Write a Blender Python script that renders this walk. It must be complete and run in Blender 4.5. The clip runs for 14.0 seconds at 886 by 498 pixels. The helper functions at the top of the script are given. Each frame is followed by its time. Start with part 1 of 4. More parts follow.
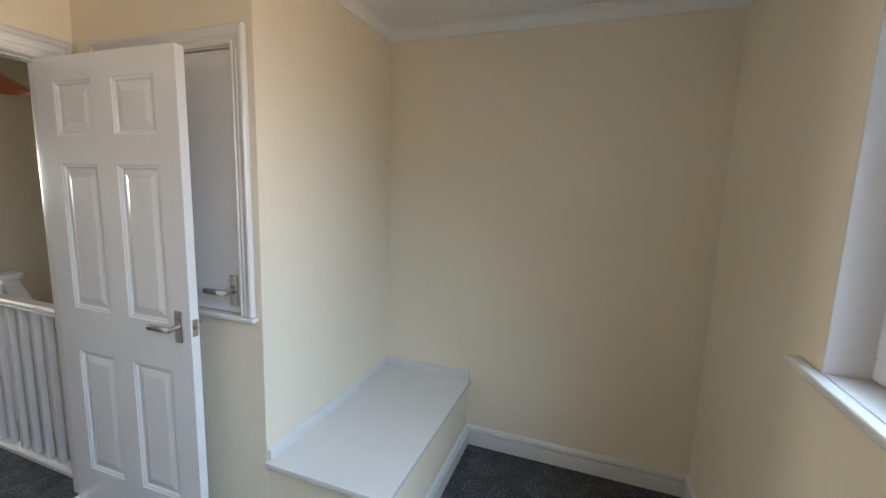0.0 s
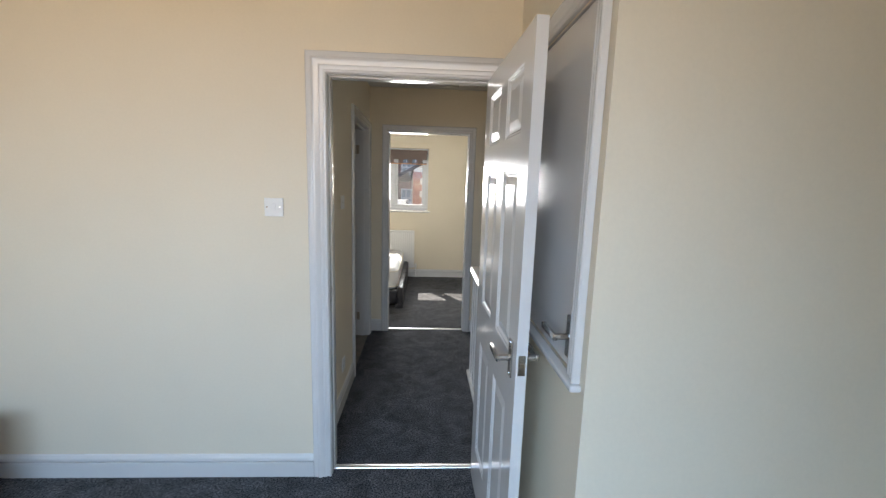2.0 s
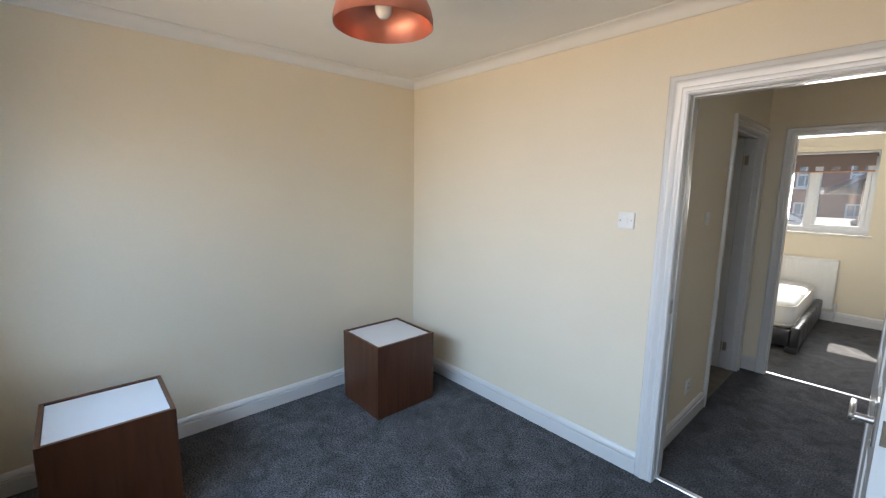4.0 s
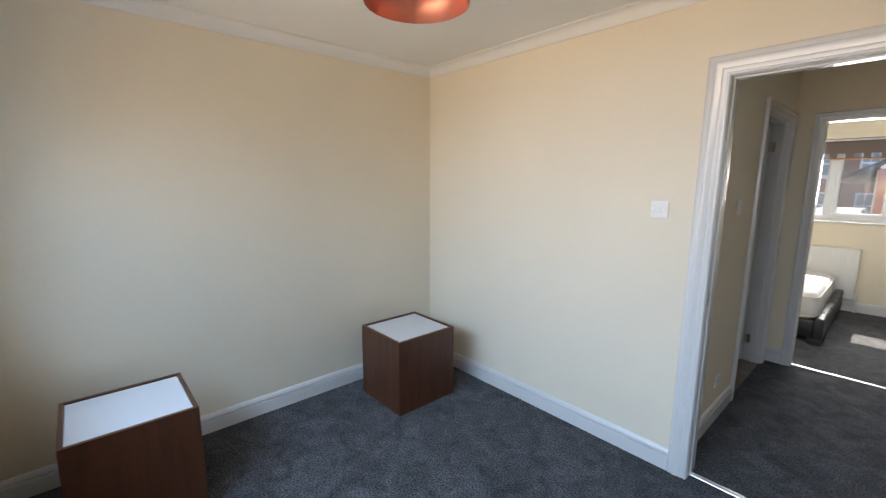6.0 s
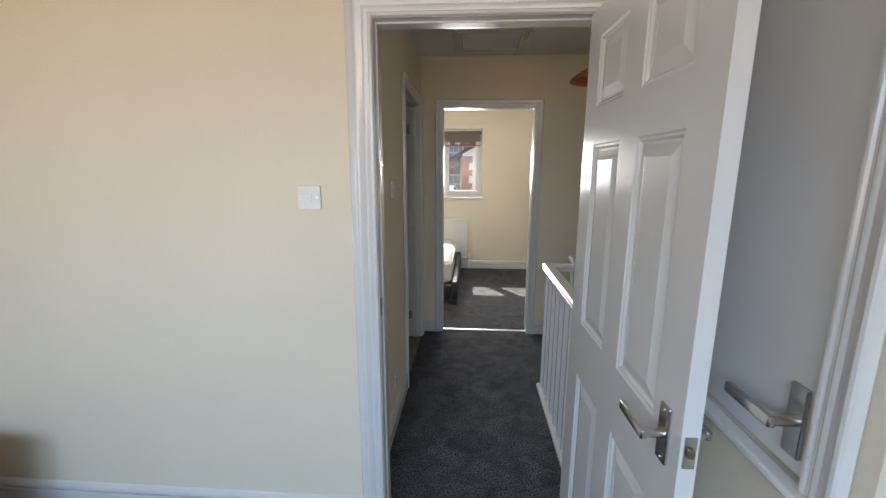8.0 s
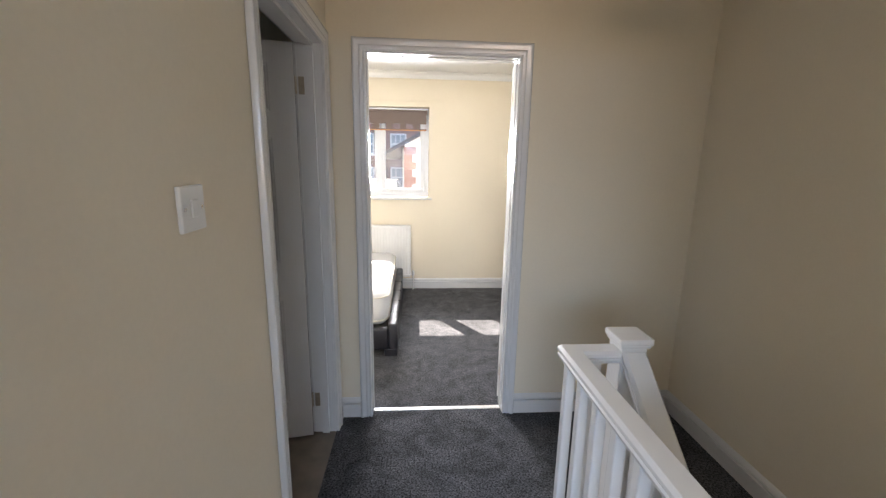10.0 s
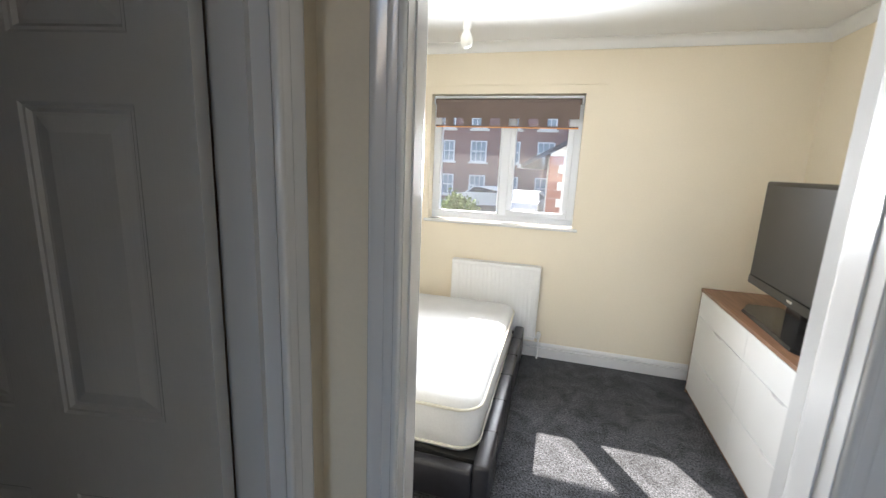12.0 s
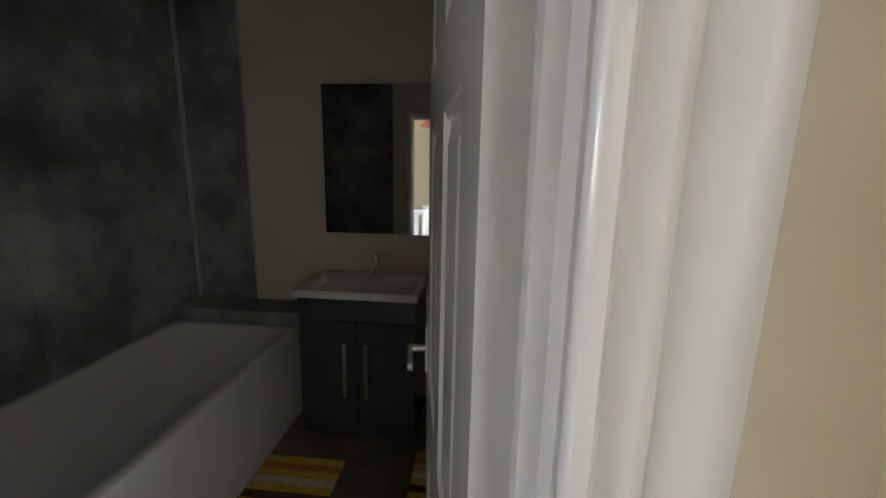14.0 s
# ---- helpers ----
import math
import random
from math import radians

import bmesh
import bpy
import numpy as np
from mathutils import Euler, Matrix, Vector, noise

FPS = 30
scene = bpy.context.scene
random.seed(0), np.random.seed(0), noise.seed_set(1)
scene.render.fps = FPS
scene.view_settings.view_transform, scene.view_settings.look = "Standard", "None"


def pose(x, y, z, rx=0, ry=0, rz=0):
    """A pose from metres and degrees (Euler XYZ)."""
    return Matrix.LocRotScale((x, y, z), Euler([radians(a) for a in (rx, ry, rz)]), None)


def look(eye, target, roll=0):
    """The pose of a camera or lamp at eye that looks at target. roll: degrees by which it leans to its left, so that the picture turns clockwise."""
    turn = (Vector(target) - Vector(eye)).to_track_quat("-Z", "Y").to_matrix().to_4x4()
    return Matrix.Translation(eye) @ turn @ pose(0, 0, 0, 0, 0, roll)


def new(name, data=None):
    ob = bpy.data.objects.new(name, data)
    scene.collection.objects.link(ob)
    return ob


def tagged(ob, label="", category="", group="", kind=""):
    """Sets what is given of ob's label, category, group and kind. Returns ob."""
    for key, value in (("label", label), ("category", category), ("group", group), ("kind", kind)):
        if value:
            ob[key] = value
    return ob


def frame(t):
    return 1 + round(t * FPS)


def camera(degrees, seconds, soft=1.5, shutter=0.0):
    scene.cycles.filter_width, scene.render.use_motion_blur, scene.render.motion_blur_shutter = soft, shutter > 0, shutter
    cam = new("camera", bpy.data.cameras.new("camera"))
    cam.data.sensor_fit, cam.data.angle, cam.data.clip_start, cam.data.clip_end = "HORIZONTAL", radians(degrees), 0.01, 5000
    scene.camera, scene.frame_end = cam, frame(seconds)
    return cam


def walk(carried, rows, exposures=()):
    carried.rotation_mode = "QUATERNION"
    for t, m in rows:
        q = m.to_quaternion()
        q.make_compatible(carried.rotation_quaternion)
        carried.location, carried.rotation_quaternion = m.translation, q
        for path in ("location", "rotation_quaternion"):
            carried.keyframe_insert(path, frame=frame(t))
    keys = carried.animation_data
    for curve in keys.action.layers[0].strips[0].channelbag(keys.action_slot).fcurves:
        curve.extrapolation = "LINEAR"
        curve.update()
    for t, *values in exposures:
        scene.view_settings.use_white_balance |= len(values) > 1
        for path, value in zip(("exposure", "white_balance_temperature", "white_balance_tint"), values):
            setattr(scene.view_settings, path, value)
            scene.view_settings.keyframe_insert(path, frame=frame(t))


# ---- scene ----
EXPOSURES = [(0.0, 2.1, 7500, 14), (0.6, 2.2, 7000, 12), (1.5, 2.0, 6950, 12), (3.0, 1.95, 6900, 12), (3.6, 2.1, 6900, 12), (6.0, 2.1, 6950, 13), (7.2, 1.95, 7000, 13), (8.2, 1.95, 7150, 13), (10.3, 2.95, 6700, 16), (11.0, 2.7, 6450, 13), (11.5, 2.55, 6400, 12), (12.0, 2.55, 6450, 12), (12.6, 2.45, 6650, 15), (13.2, 2.95, 6750, 15), (14.0, 4.0, 6700, 13)]
cam = camera(94.4, 14.0, soft=1.35, shutter=0.1)
PATH = [
    (0, (-0.322, -2.149, 1.514), (1.537, -1.47, 1.226), 1.8),
    (0.5, (-0.082, -2.062, 1.528), (1.478, -0.853, 1.207), 1.9),
    (1, (0.104, -1.975, 1.546), (1.241, -0.364, 1.213), 1.9),
    (1.5, (0.326, -1.902, 1.531), (0.958, -0.033, 1.2), 1.7),
    (2, (0.445, -1.951, 1.518), (0.543, 0.021, 1.201), 1.7),
    (2.5, (0.55, -2.07, 1.536), (0.125, -0.139, 1.233), 1.7),
    (3, (0.653, -2.116, 1.538), (-0.24, -0.351, 1.245), 1.4),
    (3.5, (0.714, -2.156, 1.542), (-0.548, -0.632, 1.249), 1.5),
    (3.7, (0.717, -2.166, 1.542), (-0.674, -0.759, 1.256), 1.2),
    (5.8, (0.591, -2.269, 1.504), (-0.993, -1.086, 1.198), 0.3),
    (6, (0.579, -2.223, 1.52), (-0.893, -0.909, 1.194), 0.3),
    (6.5, (0.498, -2.16, 1.523), (-0.613, -0.531, 1.189), 0.1),
    (7, (0.457, -2.038, 1.515), (-0.286, -0.214, 1.168), -0.1),
    (7.5, (0.387, -1.762, 1.508), (-0.014, 0.162, 1.134), -0.1),
    (8, (0.337, -1.481, 1.493), (0.21, 0.477, 1.105), 0.2),
    (8.2, (0.311, -1.359, 1.481), (0.264, 0.603, 1.096), 0.2),
    (10.3, (0.356, 0.153, 1.467), (0.499, 2.103, 1.048), 1.0),
    (10.5, (0.381, 0.294, 1.456), (0.489, 2.248, 1.043), 1.2),
    (11, (0.457, 0.677, 1.46), (0.437, 2.635, 1.052), 1.2),
    (11.5, (0.452, 1.051, 1.476), (0.235, 2.995, 1.062), 2.2),
    (12, (0.392, 1.376, 1.488), (-0.131, 3.266, 1.094), 2.5),
    (12.5, (0.331, 1.688, 1.537), (-0.661, 3.376, 1.132), 2.3),
    (13, (0.247, 1.867, 1.499), (-1.269, 3.118, 1.125), 1.9),
    (13.5, (0.109, 1.937, 1.494), (-1.784, 2.451, 1.102), 1.4),
    (14, (0.088, 1.948, 1.492), (-1.863, 1.764, 1.093), 1.1),
]
walk(cam, [(t, look(eye, target, roll)) for t, eye, target, roll in PATH], EXPOSURES)

# ---- light ----
SUN_WAY = Vector((0.61, -1.0, -1.06)).normalized()

sun = bpy.data.lights.new("sun", "SUN")
sun.energy, sun.angle, sun.color = 5.0, radians(0.55), (1.0, 0.94, 0.84)
new("sun", sun).matrix_basis = look(-SUN_WAY * 20, (0, 0, 0))
world = bpy.data.worlds.new("world")
world.use_nodes = True
scene.world = world
sky = world.node_tree.nodes.new("ShaderNodeTexSky")
sky.sky_type, sky.sun_disc = "NISHITA", False
sky.sun_elevation = math.asin(-SUN_WAY.z)
sky.sun_rotation = math.atan2(-SUN_WAY.x, -SUN_WAY.y)
world.node_tree.links.new(sky.outputs[0], world.node_tree.nodes["Background"].inputs[0])
world.node_tree.nodes["Background"].inputs[1].default_value = 0.08


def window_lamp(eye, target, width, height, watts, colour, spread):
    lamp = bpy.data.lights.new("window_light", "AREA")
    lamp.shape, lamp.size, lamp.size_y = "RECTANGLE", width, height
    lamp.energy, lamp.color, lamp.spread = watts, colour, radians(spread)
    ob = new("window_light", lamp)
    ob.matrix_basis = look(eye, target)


# daylight lamps added at the wide front window: blue sky above, sunlit paving below
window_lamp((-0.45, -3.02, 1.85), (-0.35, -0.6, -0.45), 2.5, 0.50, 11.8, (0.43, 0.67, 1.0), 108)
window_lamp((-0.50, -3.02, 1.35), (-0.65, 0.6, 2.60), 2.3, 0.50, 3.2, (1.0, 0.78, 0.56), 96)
# one more added lamp inside the glass, in the back window's opening
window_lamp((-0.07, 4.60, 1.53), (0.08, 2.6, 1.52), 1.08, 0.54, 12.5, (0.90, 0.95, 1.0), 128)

# ---- materials ----


def material(name, base, rough=0.5, metal=0.0, spread=0.06, scale=6.0, fine=0.0, fine_scale=200.0, bump=0.0, bump_scale=300.0, coat=0.0, spec=0.5):
    """A painted or plain surface with slow tone changes, a fine grain and fine relief."""
    m = bpy.data.materials.new(name)
    m.use_nodes = True
    n, l = m.node_tree.nodes, m.node_tree.links
    b = n["Principled BSDF"]
    b.inputs["Roughness"].default_value, b.inputs["Metallic"].default_value = rough, metal
    b.inputs["Coat Weight"].default_value = coat
    b.inputs["Specular IOR Level"].default_value = spec
    geo = n.new("ShaderNodeTexCoord")
    slow = n.new("ShaderNodeTexNoise")
    slow.inputs["Scale"].default_value, slow.inputs["Detail"].default_value = scale, 5
    l.new(geo.outputs["Object"], slow.inputs["Vector"])
    ramp = n.new("ShaderNodeMapRange")
    ramp.inputs["From Min"].default_value, ramp.inputs["From Max"].default_value = 0.3, 0.7
    ramp.inputs["To Min"].default_value, ramp.inputs["To Max"].default_value = 1 - spread, 1 + spread
    l.new(slow.outputs["Fac"], ramp.inputs["Value"])
    value = ramp.outputs["Result"]
    if fine:
        grain = n.new("ShaderNodeTexNoise")
        grain.inputs["Scale"].default_value, grain.inputs["Detail"].default_value = fine_scale, 3
        l.new(geo.outputs["Object"], grain.inputs["Vector"])
        r2 = n.new("ShaderNodeMapRange")
        r2.inputs["From Min"].default_value, r2.inputs["From Max"].default_value = 0.3, 0.7
        r2.inputs["To Min"].default_value, r2.inputs["To Max"].default_value = 1 - fine, 1 + fine
        l.new(grain.outputs["Fac"], r2.inputs["Value"])
        mul = n.new("ShaderNodeMath")
        mul.operation = "MULTIPLY"
        l.new(value, mul.inputs[0]), l.new(r2.outputs["Result"], mul.inputs[1])
        value = mul.outputs[0]
    tint = n.new("ShaderNodeVectorMath")
    tint.operation = "SCALE"
    tint.inputs[0].default_value = base
    l.new(value, tint.inputs["Scale"])
    l.new(tint.outputs[0], b.inputs["Base Color"])
    if bump:
        relief = n.new("ShaderNodeTexNoise")
        relief.inputs["Scale"].default_value, relief.inputs["Detail"].default_value = bump_scale, 4
        l.new(geo.outputs["Object"], relief.inputs["Vector"])
        bn = n.new("ShaderNodeBump")
        bn.inputs["Strength"].default_value, bn.inputs["Distance"].default_value = bump, 0.002
        l.new(relief.outputs["Fac"], bn.inputs["Height"])
        l.new(bn.outputs["Normal"], b.inputs["Normal"])
    return m


def wood_material(name, dark, light, rough, stretch, spread=1.0):
    """Veneer: long grain drawn out along one axis."""
    m = bpy.data.materials.new(name)
    m.use_nodes = True
    n, l = m.node_tree.nodes, m.node_tree.links
    b = n["Principled BSDF"]
    b.inputs["Roughness"].default_value = rough
    tc, mp = n.new("ShaderNodeTexCoord"), n.new("ShaderNodeMapping")
    mp.inputs["Scale"].default_value = stretch
    l.new(tc.outputs["Object"], mp.inputs["Vector"])
    g = n.new("ShaderNodeTexNoise")
    g.inputs["Scale"].default_value, g.inputs["Detail"].default_value, g.inputs["Distortion"].default_value = 6, 8, 0.6
    l.new(mp.outputs[0], g.inputs["Vector"])
    cr = n.new("ShaderNodeValToRGB")
    cr.color_ramp.elements[0].position, cr.color_ramp.elements[1].position = 0.5 - 0.22 * spread, 0.5 + 0.22 * spread
    cr.color_ramp.elements[0].color, cr.color_ramp.elements[1].color = (*dark, 1), (*light, 1)
    l.new(g.outputs["Fac"], cr.inputs["Fac"])
    l.new(cr.outputs[0], b.inputs["Base Color"])
    bn = n.new("ShaderNodeBump")
    bn.inputs["Strength"].default_value, bn.inputs["Distance"].default_value = 0.15, 0.001
    l.new(g.outputs["Fac"], bn.inputs["Height"]), l.new(bn.outputs["Normal"], b.inputs["Normal"])
    return m


def add_grain(m, strength):
    """Embossed upright wood grain under the paint."""
    n, l = m.node_tree.nodes, m.node_tree.links
    tc, mp, g, bn = n.new("ShaderNodeTexCoord"), n.new("ShaderNodeMapping"), n.new("ShaderNodeTexNoise"), n.new("ShaderNodeBump")
    mp.inputs["Scale"].default_value = (1.0, 1.0, 0.07)
    g.inputs["Scale"].default_value, g.inputs["Detail"].default_value, g.inputs["Distortion"].default_value = 130, 3, 0.8
    bn.inputs["Strength"].default_value, bn.inputs["Distance"].default_value = strength, 0.0008
    l.new(tc.outputs["Object"], mp.inputs["Vector"]), l.new(mp.outputs[0], g.inputs["Vector"])
    l.new(g.outputs["Fac"], bn.inputs["Height"]), l.new(bn.outputs["Normal"], n["Principled BSDF"].inputs["Normal"])


def carpet_material():
    """Charcoal cut pile with lighter flecks and brushed patches."""
    m = bpy.data.materials.new("charcoal_carpet")
    m.use_nodes = True
    n, l = m.node_tree.nodes, m.node_tree.links
    b = n["Principled BSDF"]
    b.inputs["Roughness"].default_value, b.inputs["Specular IOR Level"].default_value = 1.0, 0.1
    b.inputs["Sheen Weight"].default_value = 0.10
    tc = n.new("ShaderNodeTexCoord")
    fleck, tuft, patch = n.new("ShaderNodeTexNoise"), n.new("ShaderNodeTexNoise"), n.new("ShaderNodeTexNoise")
    fleck.inputs["Scale"].default_value, fleck.inputs["Detail"].default_value = 112, 4
    tuft.inputs["Scale"].default_value, tuft.inputs["Detail"].default_value = 260, 3
    patch.inputs["Scale"].default_value, patch.inputs["Detail"].default_value = 7, 9
    patch.inputs["Distortion"].default_value = 1.2
    for node in (fleck, tuft, patch):
        l.new(tc.outputs["Object"], node.inputs["Vector"])
    cr = n.new("ShaderNodeValToRGB")
    cr.color_ramp.elements[0].position, cr.color_ramp.elements[1].position = 0.36, 0.71
    cr.color_ramp.elements[0].color, cr.color_ramp.elements[1].color = (0.009, 0.0093, 0.011, 1), (0.135, 0.139, 0.154, 1)
    l.new(fleck.outputs["Fac"], cr.inputs["Fac"])
    mr = n.new("ShaderNodeMapRange")
    mr.inputs["From Min"].default_value, mr.inputs["From Max"].default_value = 0.3, 0.7
    mr.inputs["To Min"].default_value, mr.inputs["To Max"].default_value = 0.55, 1.5
    l.new(patch.outputs["Fac"], mr.inputs["Value"])
    sc = n.new("ShaderNodeVectorMath")
    sc.operation = "SCALE"
    l.new(cr.outputs[0], sc.inputs[0]), l.new(mr.outputs["Result"], sc.inputs["Scale"])
    l.new(sc.outputs[0], b.inputs["Base Color"])
    bn = n.new("ShaderNodeBump")
    bn.inputs["Strength"].default_value, bn.inputs["Distance"].default_value = 0.9, 0.006
    l.new(tuft.outputs["Fac"], bn.inputs["Height"]), l.new(bn.outputs["Normal"], b.inputs["Normal"])
    return m


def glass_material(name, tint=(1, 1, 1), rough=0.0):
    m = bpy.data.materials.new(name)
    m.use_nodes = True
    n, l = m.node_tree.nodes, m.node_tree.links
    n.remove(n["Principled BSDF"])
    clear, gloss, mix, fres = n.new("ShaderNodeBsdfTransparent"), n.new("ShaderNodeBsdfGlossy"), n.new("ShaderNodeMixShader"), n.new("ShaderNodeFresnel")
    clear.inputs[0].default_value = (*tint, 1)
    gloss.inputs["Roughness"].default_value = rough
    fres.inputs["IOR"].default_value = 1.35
    # a small translucent share puts a pale glare haze into the pane
    haze, haze_mix = n.new("ShaderNodeBsdfTranslucent"), n.new("ShaderNodeMixShader")
    haze_mix.inputs[0].default_value = 0.018
    l.new(clear.outputs[0], haze_mix.inputs[1]), l.new(haze.outputs[0], haze_mix.inputs[2])
    l.new(fres.outputs[0], mix.inputs[0]), l.new(haze_mix.outputs[0], mix.inputs[1]), l.new(gloss.outputs[0], mix.inputs[2])
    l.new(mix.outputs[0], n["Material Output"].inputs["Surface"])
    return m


def brick_material(name, a, b_col, mortar, scale):
    m = bpy.data.materials.new(name)
    m.use_nodes = True
    n, l = m.node_tree.nodes, m.node_tree.links
    b = n["Principled BSDF"]
    b.inputs["Roughness"].default_value = 0.9
    tc, mp, br = n.new("ShaderNodeTexCoord"), n.new("ShaderNodeMapping"), n.new("ShaderNodeTexBrick")
    mp.inputs["Rotation"].default_value = (radians(90), 0, 0)
    l.new(tc.outputs["Object"], mp.inputs["Vector"]), l.new(mp.outputs[0], br.inputs["Vector"])
    br.inputs["Scale"].default_value = scale
    br.inputs["Color1"].default_value, br.inputs["Color2"].default_value, br.inputs["Mortar"].default_value = (*a, 1), (*b_col, 1), (*mortar, 1)
    l.new(br.outputs["Color"], b.inputs["Base Color"])
    return m


CREAM = material("cream_emulsion", (0.815, 0.735, 0.590), 0.75, spread=0.025, scale=1.5, fine=0.012, fine_scale=90, bump=0.10, bump_scale=220)
BATH_CREAM = material("bathroom_emulsion", (0.78, 0.70, 0.55), 0.7, spread=0.03, scale=1.5, bump=0.1, bump_scale=220)
CEILING = material("ceiling_white_emulsion", (0.80, 0.80, 0.78), 0.85, spread=0.02, scale=2, bump=0.12, bump_scale=180)
GLOSS = material("white_gloss_paint", (0.71, 0.707, 0.70), 0.22, spread=0.02, scale=5, bump=0.015, bump_scale=45, coat=0.3)
DOOR_WHITE = material("white_satin_door_paint", (0.76, 0.76, 0.755), 0.20, spread=0.02, scale=4, coat=0.3)
add_grain(DOOR_WHITE, 0.45)
CARPET = carpet_material()
CHROME = material("brushed_chrome", (0.62, 0.61, 0.60), 0.26, metal=1.0, spread=0.05, scale=30)
POLISHED = material("polished_chrome", (0.75, 0.75, 0.75), 0.08, metal=1.0, spread=0.02, scale=20)
BRASSY = material("aged_hinge_steel", (0.42, 0.36, 0.28), 0.35, metal=1.0, spread=0.15, scale=40)
ALU = material("aluminium_strip", (0.85, 0.85, 0.86), 0.35, metal=1.0, spread=0.05, scale=20)
PVC = material("white_upvc", (0.74, 0.77, 0.82), 0.3, spread=0.015, scale=4)
PLASTIC = material("white_plastic", (0.80, 0.80, 0.78), 0.35, spread=0.01, scale=8)
# near-black that stands in for shade in gaps and holes, also seams and decking
DARK = material("dark_gap", (0.03, 0.03, 0.03), 0.8, spread=0.1)
ENAMEL = material("radiator_enamel", (0.82, 0.82, 0.81), 0.3, spread=0.015, scale=6)
WALNUT = wood_material("reddish_walnut_veneer", (0.050, 0.016, 0.007), (0.115, 0.040, 0.018), 0.38, (4, 4, 0.35), 1.4)
WALNUT_TOP = wood_material("walnut_board", (0.16, 0.075, 0.04), (0.30, 0.165, 0.095), 0.45, (7, 0.5, 7))
LAMINATE = material("white_laminate_top", (0.66, 0.68, 0.72), 0.3, spread=0.015, scale=5)
DRAWER_WHITE = material("white_foil_front", (0.80, 0.80, 0.79), 0.3, spread=0.02, scale=3)
COPPER = material("copper_pink_shade", (0.62, 0.24, 0.17), 0.34, metal=0.55, spread=0.08, scale=15)
ORANGE = material("orange_copper_shade", (0.60, 0.20, 0.11), 0.4, metal=0.3, spread=0.08, scale=15)
LEATHER = material("black_faux_leather", (0.022, 0.021, 0.025), 0.36, spread=0.2, scale=20, bump=0.4, bump_scale=350)
TICKING = material("white_mattress_damask", (0.66, 0.665, 0.67), 0.85, spread=0.03, scale=9, fine=0.03, fine_scale=120, bump=0.5, bump_scale=40)
PIPING = material("cream_mattress_piping", (0.70, 0.67, 0.58), 0.8, spread=0.05, scale=30)
BLIND = material("taupe_blind_fabric", (0.175, 0.135, 0.12), 0.9, spread=0.04, scale=10, bump=0.3, bump_scale=400)
BLIND_TRIM = material("amber_blind_bar", (0.75, 0.32, 0.10), 0.5, spread=0.05, scale=20)
SCREEN = material("black_screen", (0.022, 0.021, 0.020), 0.32, spread=0.05, scale=4)
PIANO = material("black_gloss_plastic", (0.012, 0.012, 0.013), 0.1, spread=0.05, scale=4)
BADGE = material("silver_badge", (0.7, 0.7, 0.7), 0.25, metal=1.0)
MARBLE = material("grey_marble_panel", (0.27, 0.285, 0.28), 0.32, spread=0.55, scale=2.6, fine=0.18, fine_scale=9)
TRIM_GREY = material("grey_panel_trim", (0.55, 0.56, 0.57), 0.3, spread=0.04)
ACRYLIC = material("white_acrylic", (0.80, 0.80, 0.80), 0.12, spread=0.01, scale=4)
ANTHRACITE = material("anthracite_gloss_unit", (0.055, 0.065, 0.075), 0.22, spread=0.06, scale=5)
CERAMIC = material("white_ceramic", (0.82, 0.81, 0.78), 0.08, spread=0.01)
VINYL = material("brown_vinyl_floor", (0.16, 0.135, 0.11), 0.5, spread=0.25, scale=8)
MIRROR = material("mirror_silver", (0.9, 0.9, 0.9), 0.02, metal=1.0, spread=0.0)
TOWEL = material("dark_navy_towel", (0.014, 0.016, 0.024), 0.95, spread=0.2, scale=30, bump=0.8, bump_scale=200)
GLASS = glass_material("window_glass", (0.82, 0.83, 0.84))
BULB_GLASS = material("pearl_bulb_glass", (0.80, 0.80, 0.76), 0.15, spread=0.0)
BRICK = brick_material("old_red_brick", (0.34, 0.20, 0.18), (0.27, 0.155, 0.14), (0.36, 0.31, 0.29), 4.2)
FAR_GLASS = material("pale_far_window", (0.30, 0.36, 0.42), 0.15, spread=0.2, scale=1.0)
STONE_GREY = material("grey_wall_stone", (0.27, 0.27, 0.26), 0.9, spread=0.2, scale=3)
QUOIN = material("orange_red_quoin_brick", (0.33, 0.15, 0.115), 0.85, spread=0.15, scale=5)
RENDER_WHITE = material("white_painted_render", (0.78, 0.77, 0.74), 0.8, spread=0.04, scale=1.0)
SLATE = material("grey_roof_slate", (0.10, 0.10, 0.115), 0.7, spread=0.2, scale=5)
PAVING = material("pale_paving", (0.34, 0.315, 0.28), 0.9, spread=0.15, scale=0.8)
LEAF = material("yellow_green_leaf", (0.17, 0.24, 0.045), 0.7, spread=0.4, scale=3)
RENDERED = material("outer_brickwork", (0.30, 0.17, 0.12), 0.9, spread=0.1, scale=3)
TYRE = material("black_rubber", (0.02, 0.02, 0.02), 0.8)
CAR_WHITE = material("white_car_paint", (0.80, 0.80, 0.80), 0.2, coat=0.5, spread=0.0)
CAR_GLASS = material("dark_car_glass", (0.03, 0.035, 0.04), 0.05)
STRIPES = {k: material("woven_" + k, c, 0.95, spread=0.15, scale=40, bump=0.8, bump_scale=150) for k, c in
           (("yellow", (0.62, 0.42, 0.06)), ("orange", (0.55, 0.20, 0.04)), ("cream", (0.62, 0.56, 0.42)), ("teal", (0.03, 0.28, 0.26)), ("brown", (0.10, 0.05, 0.03)))}

# ---- builders ----


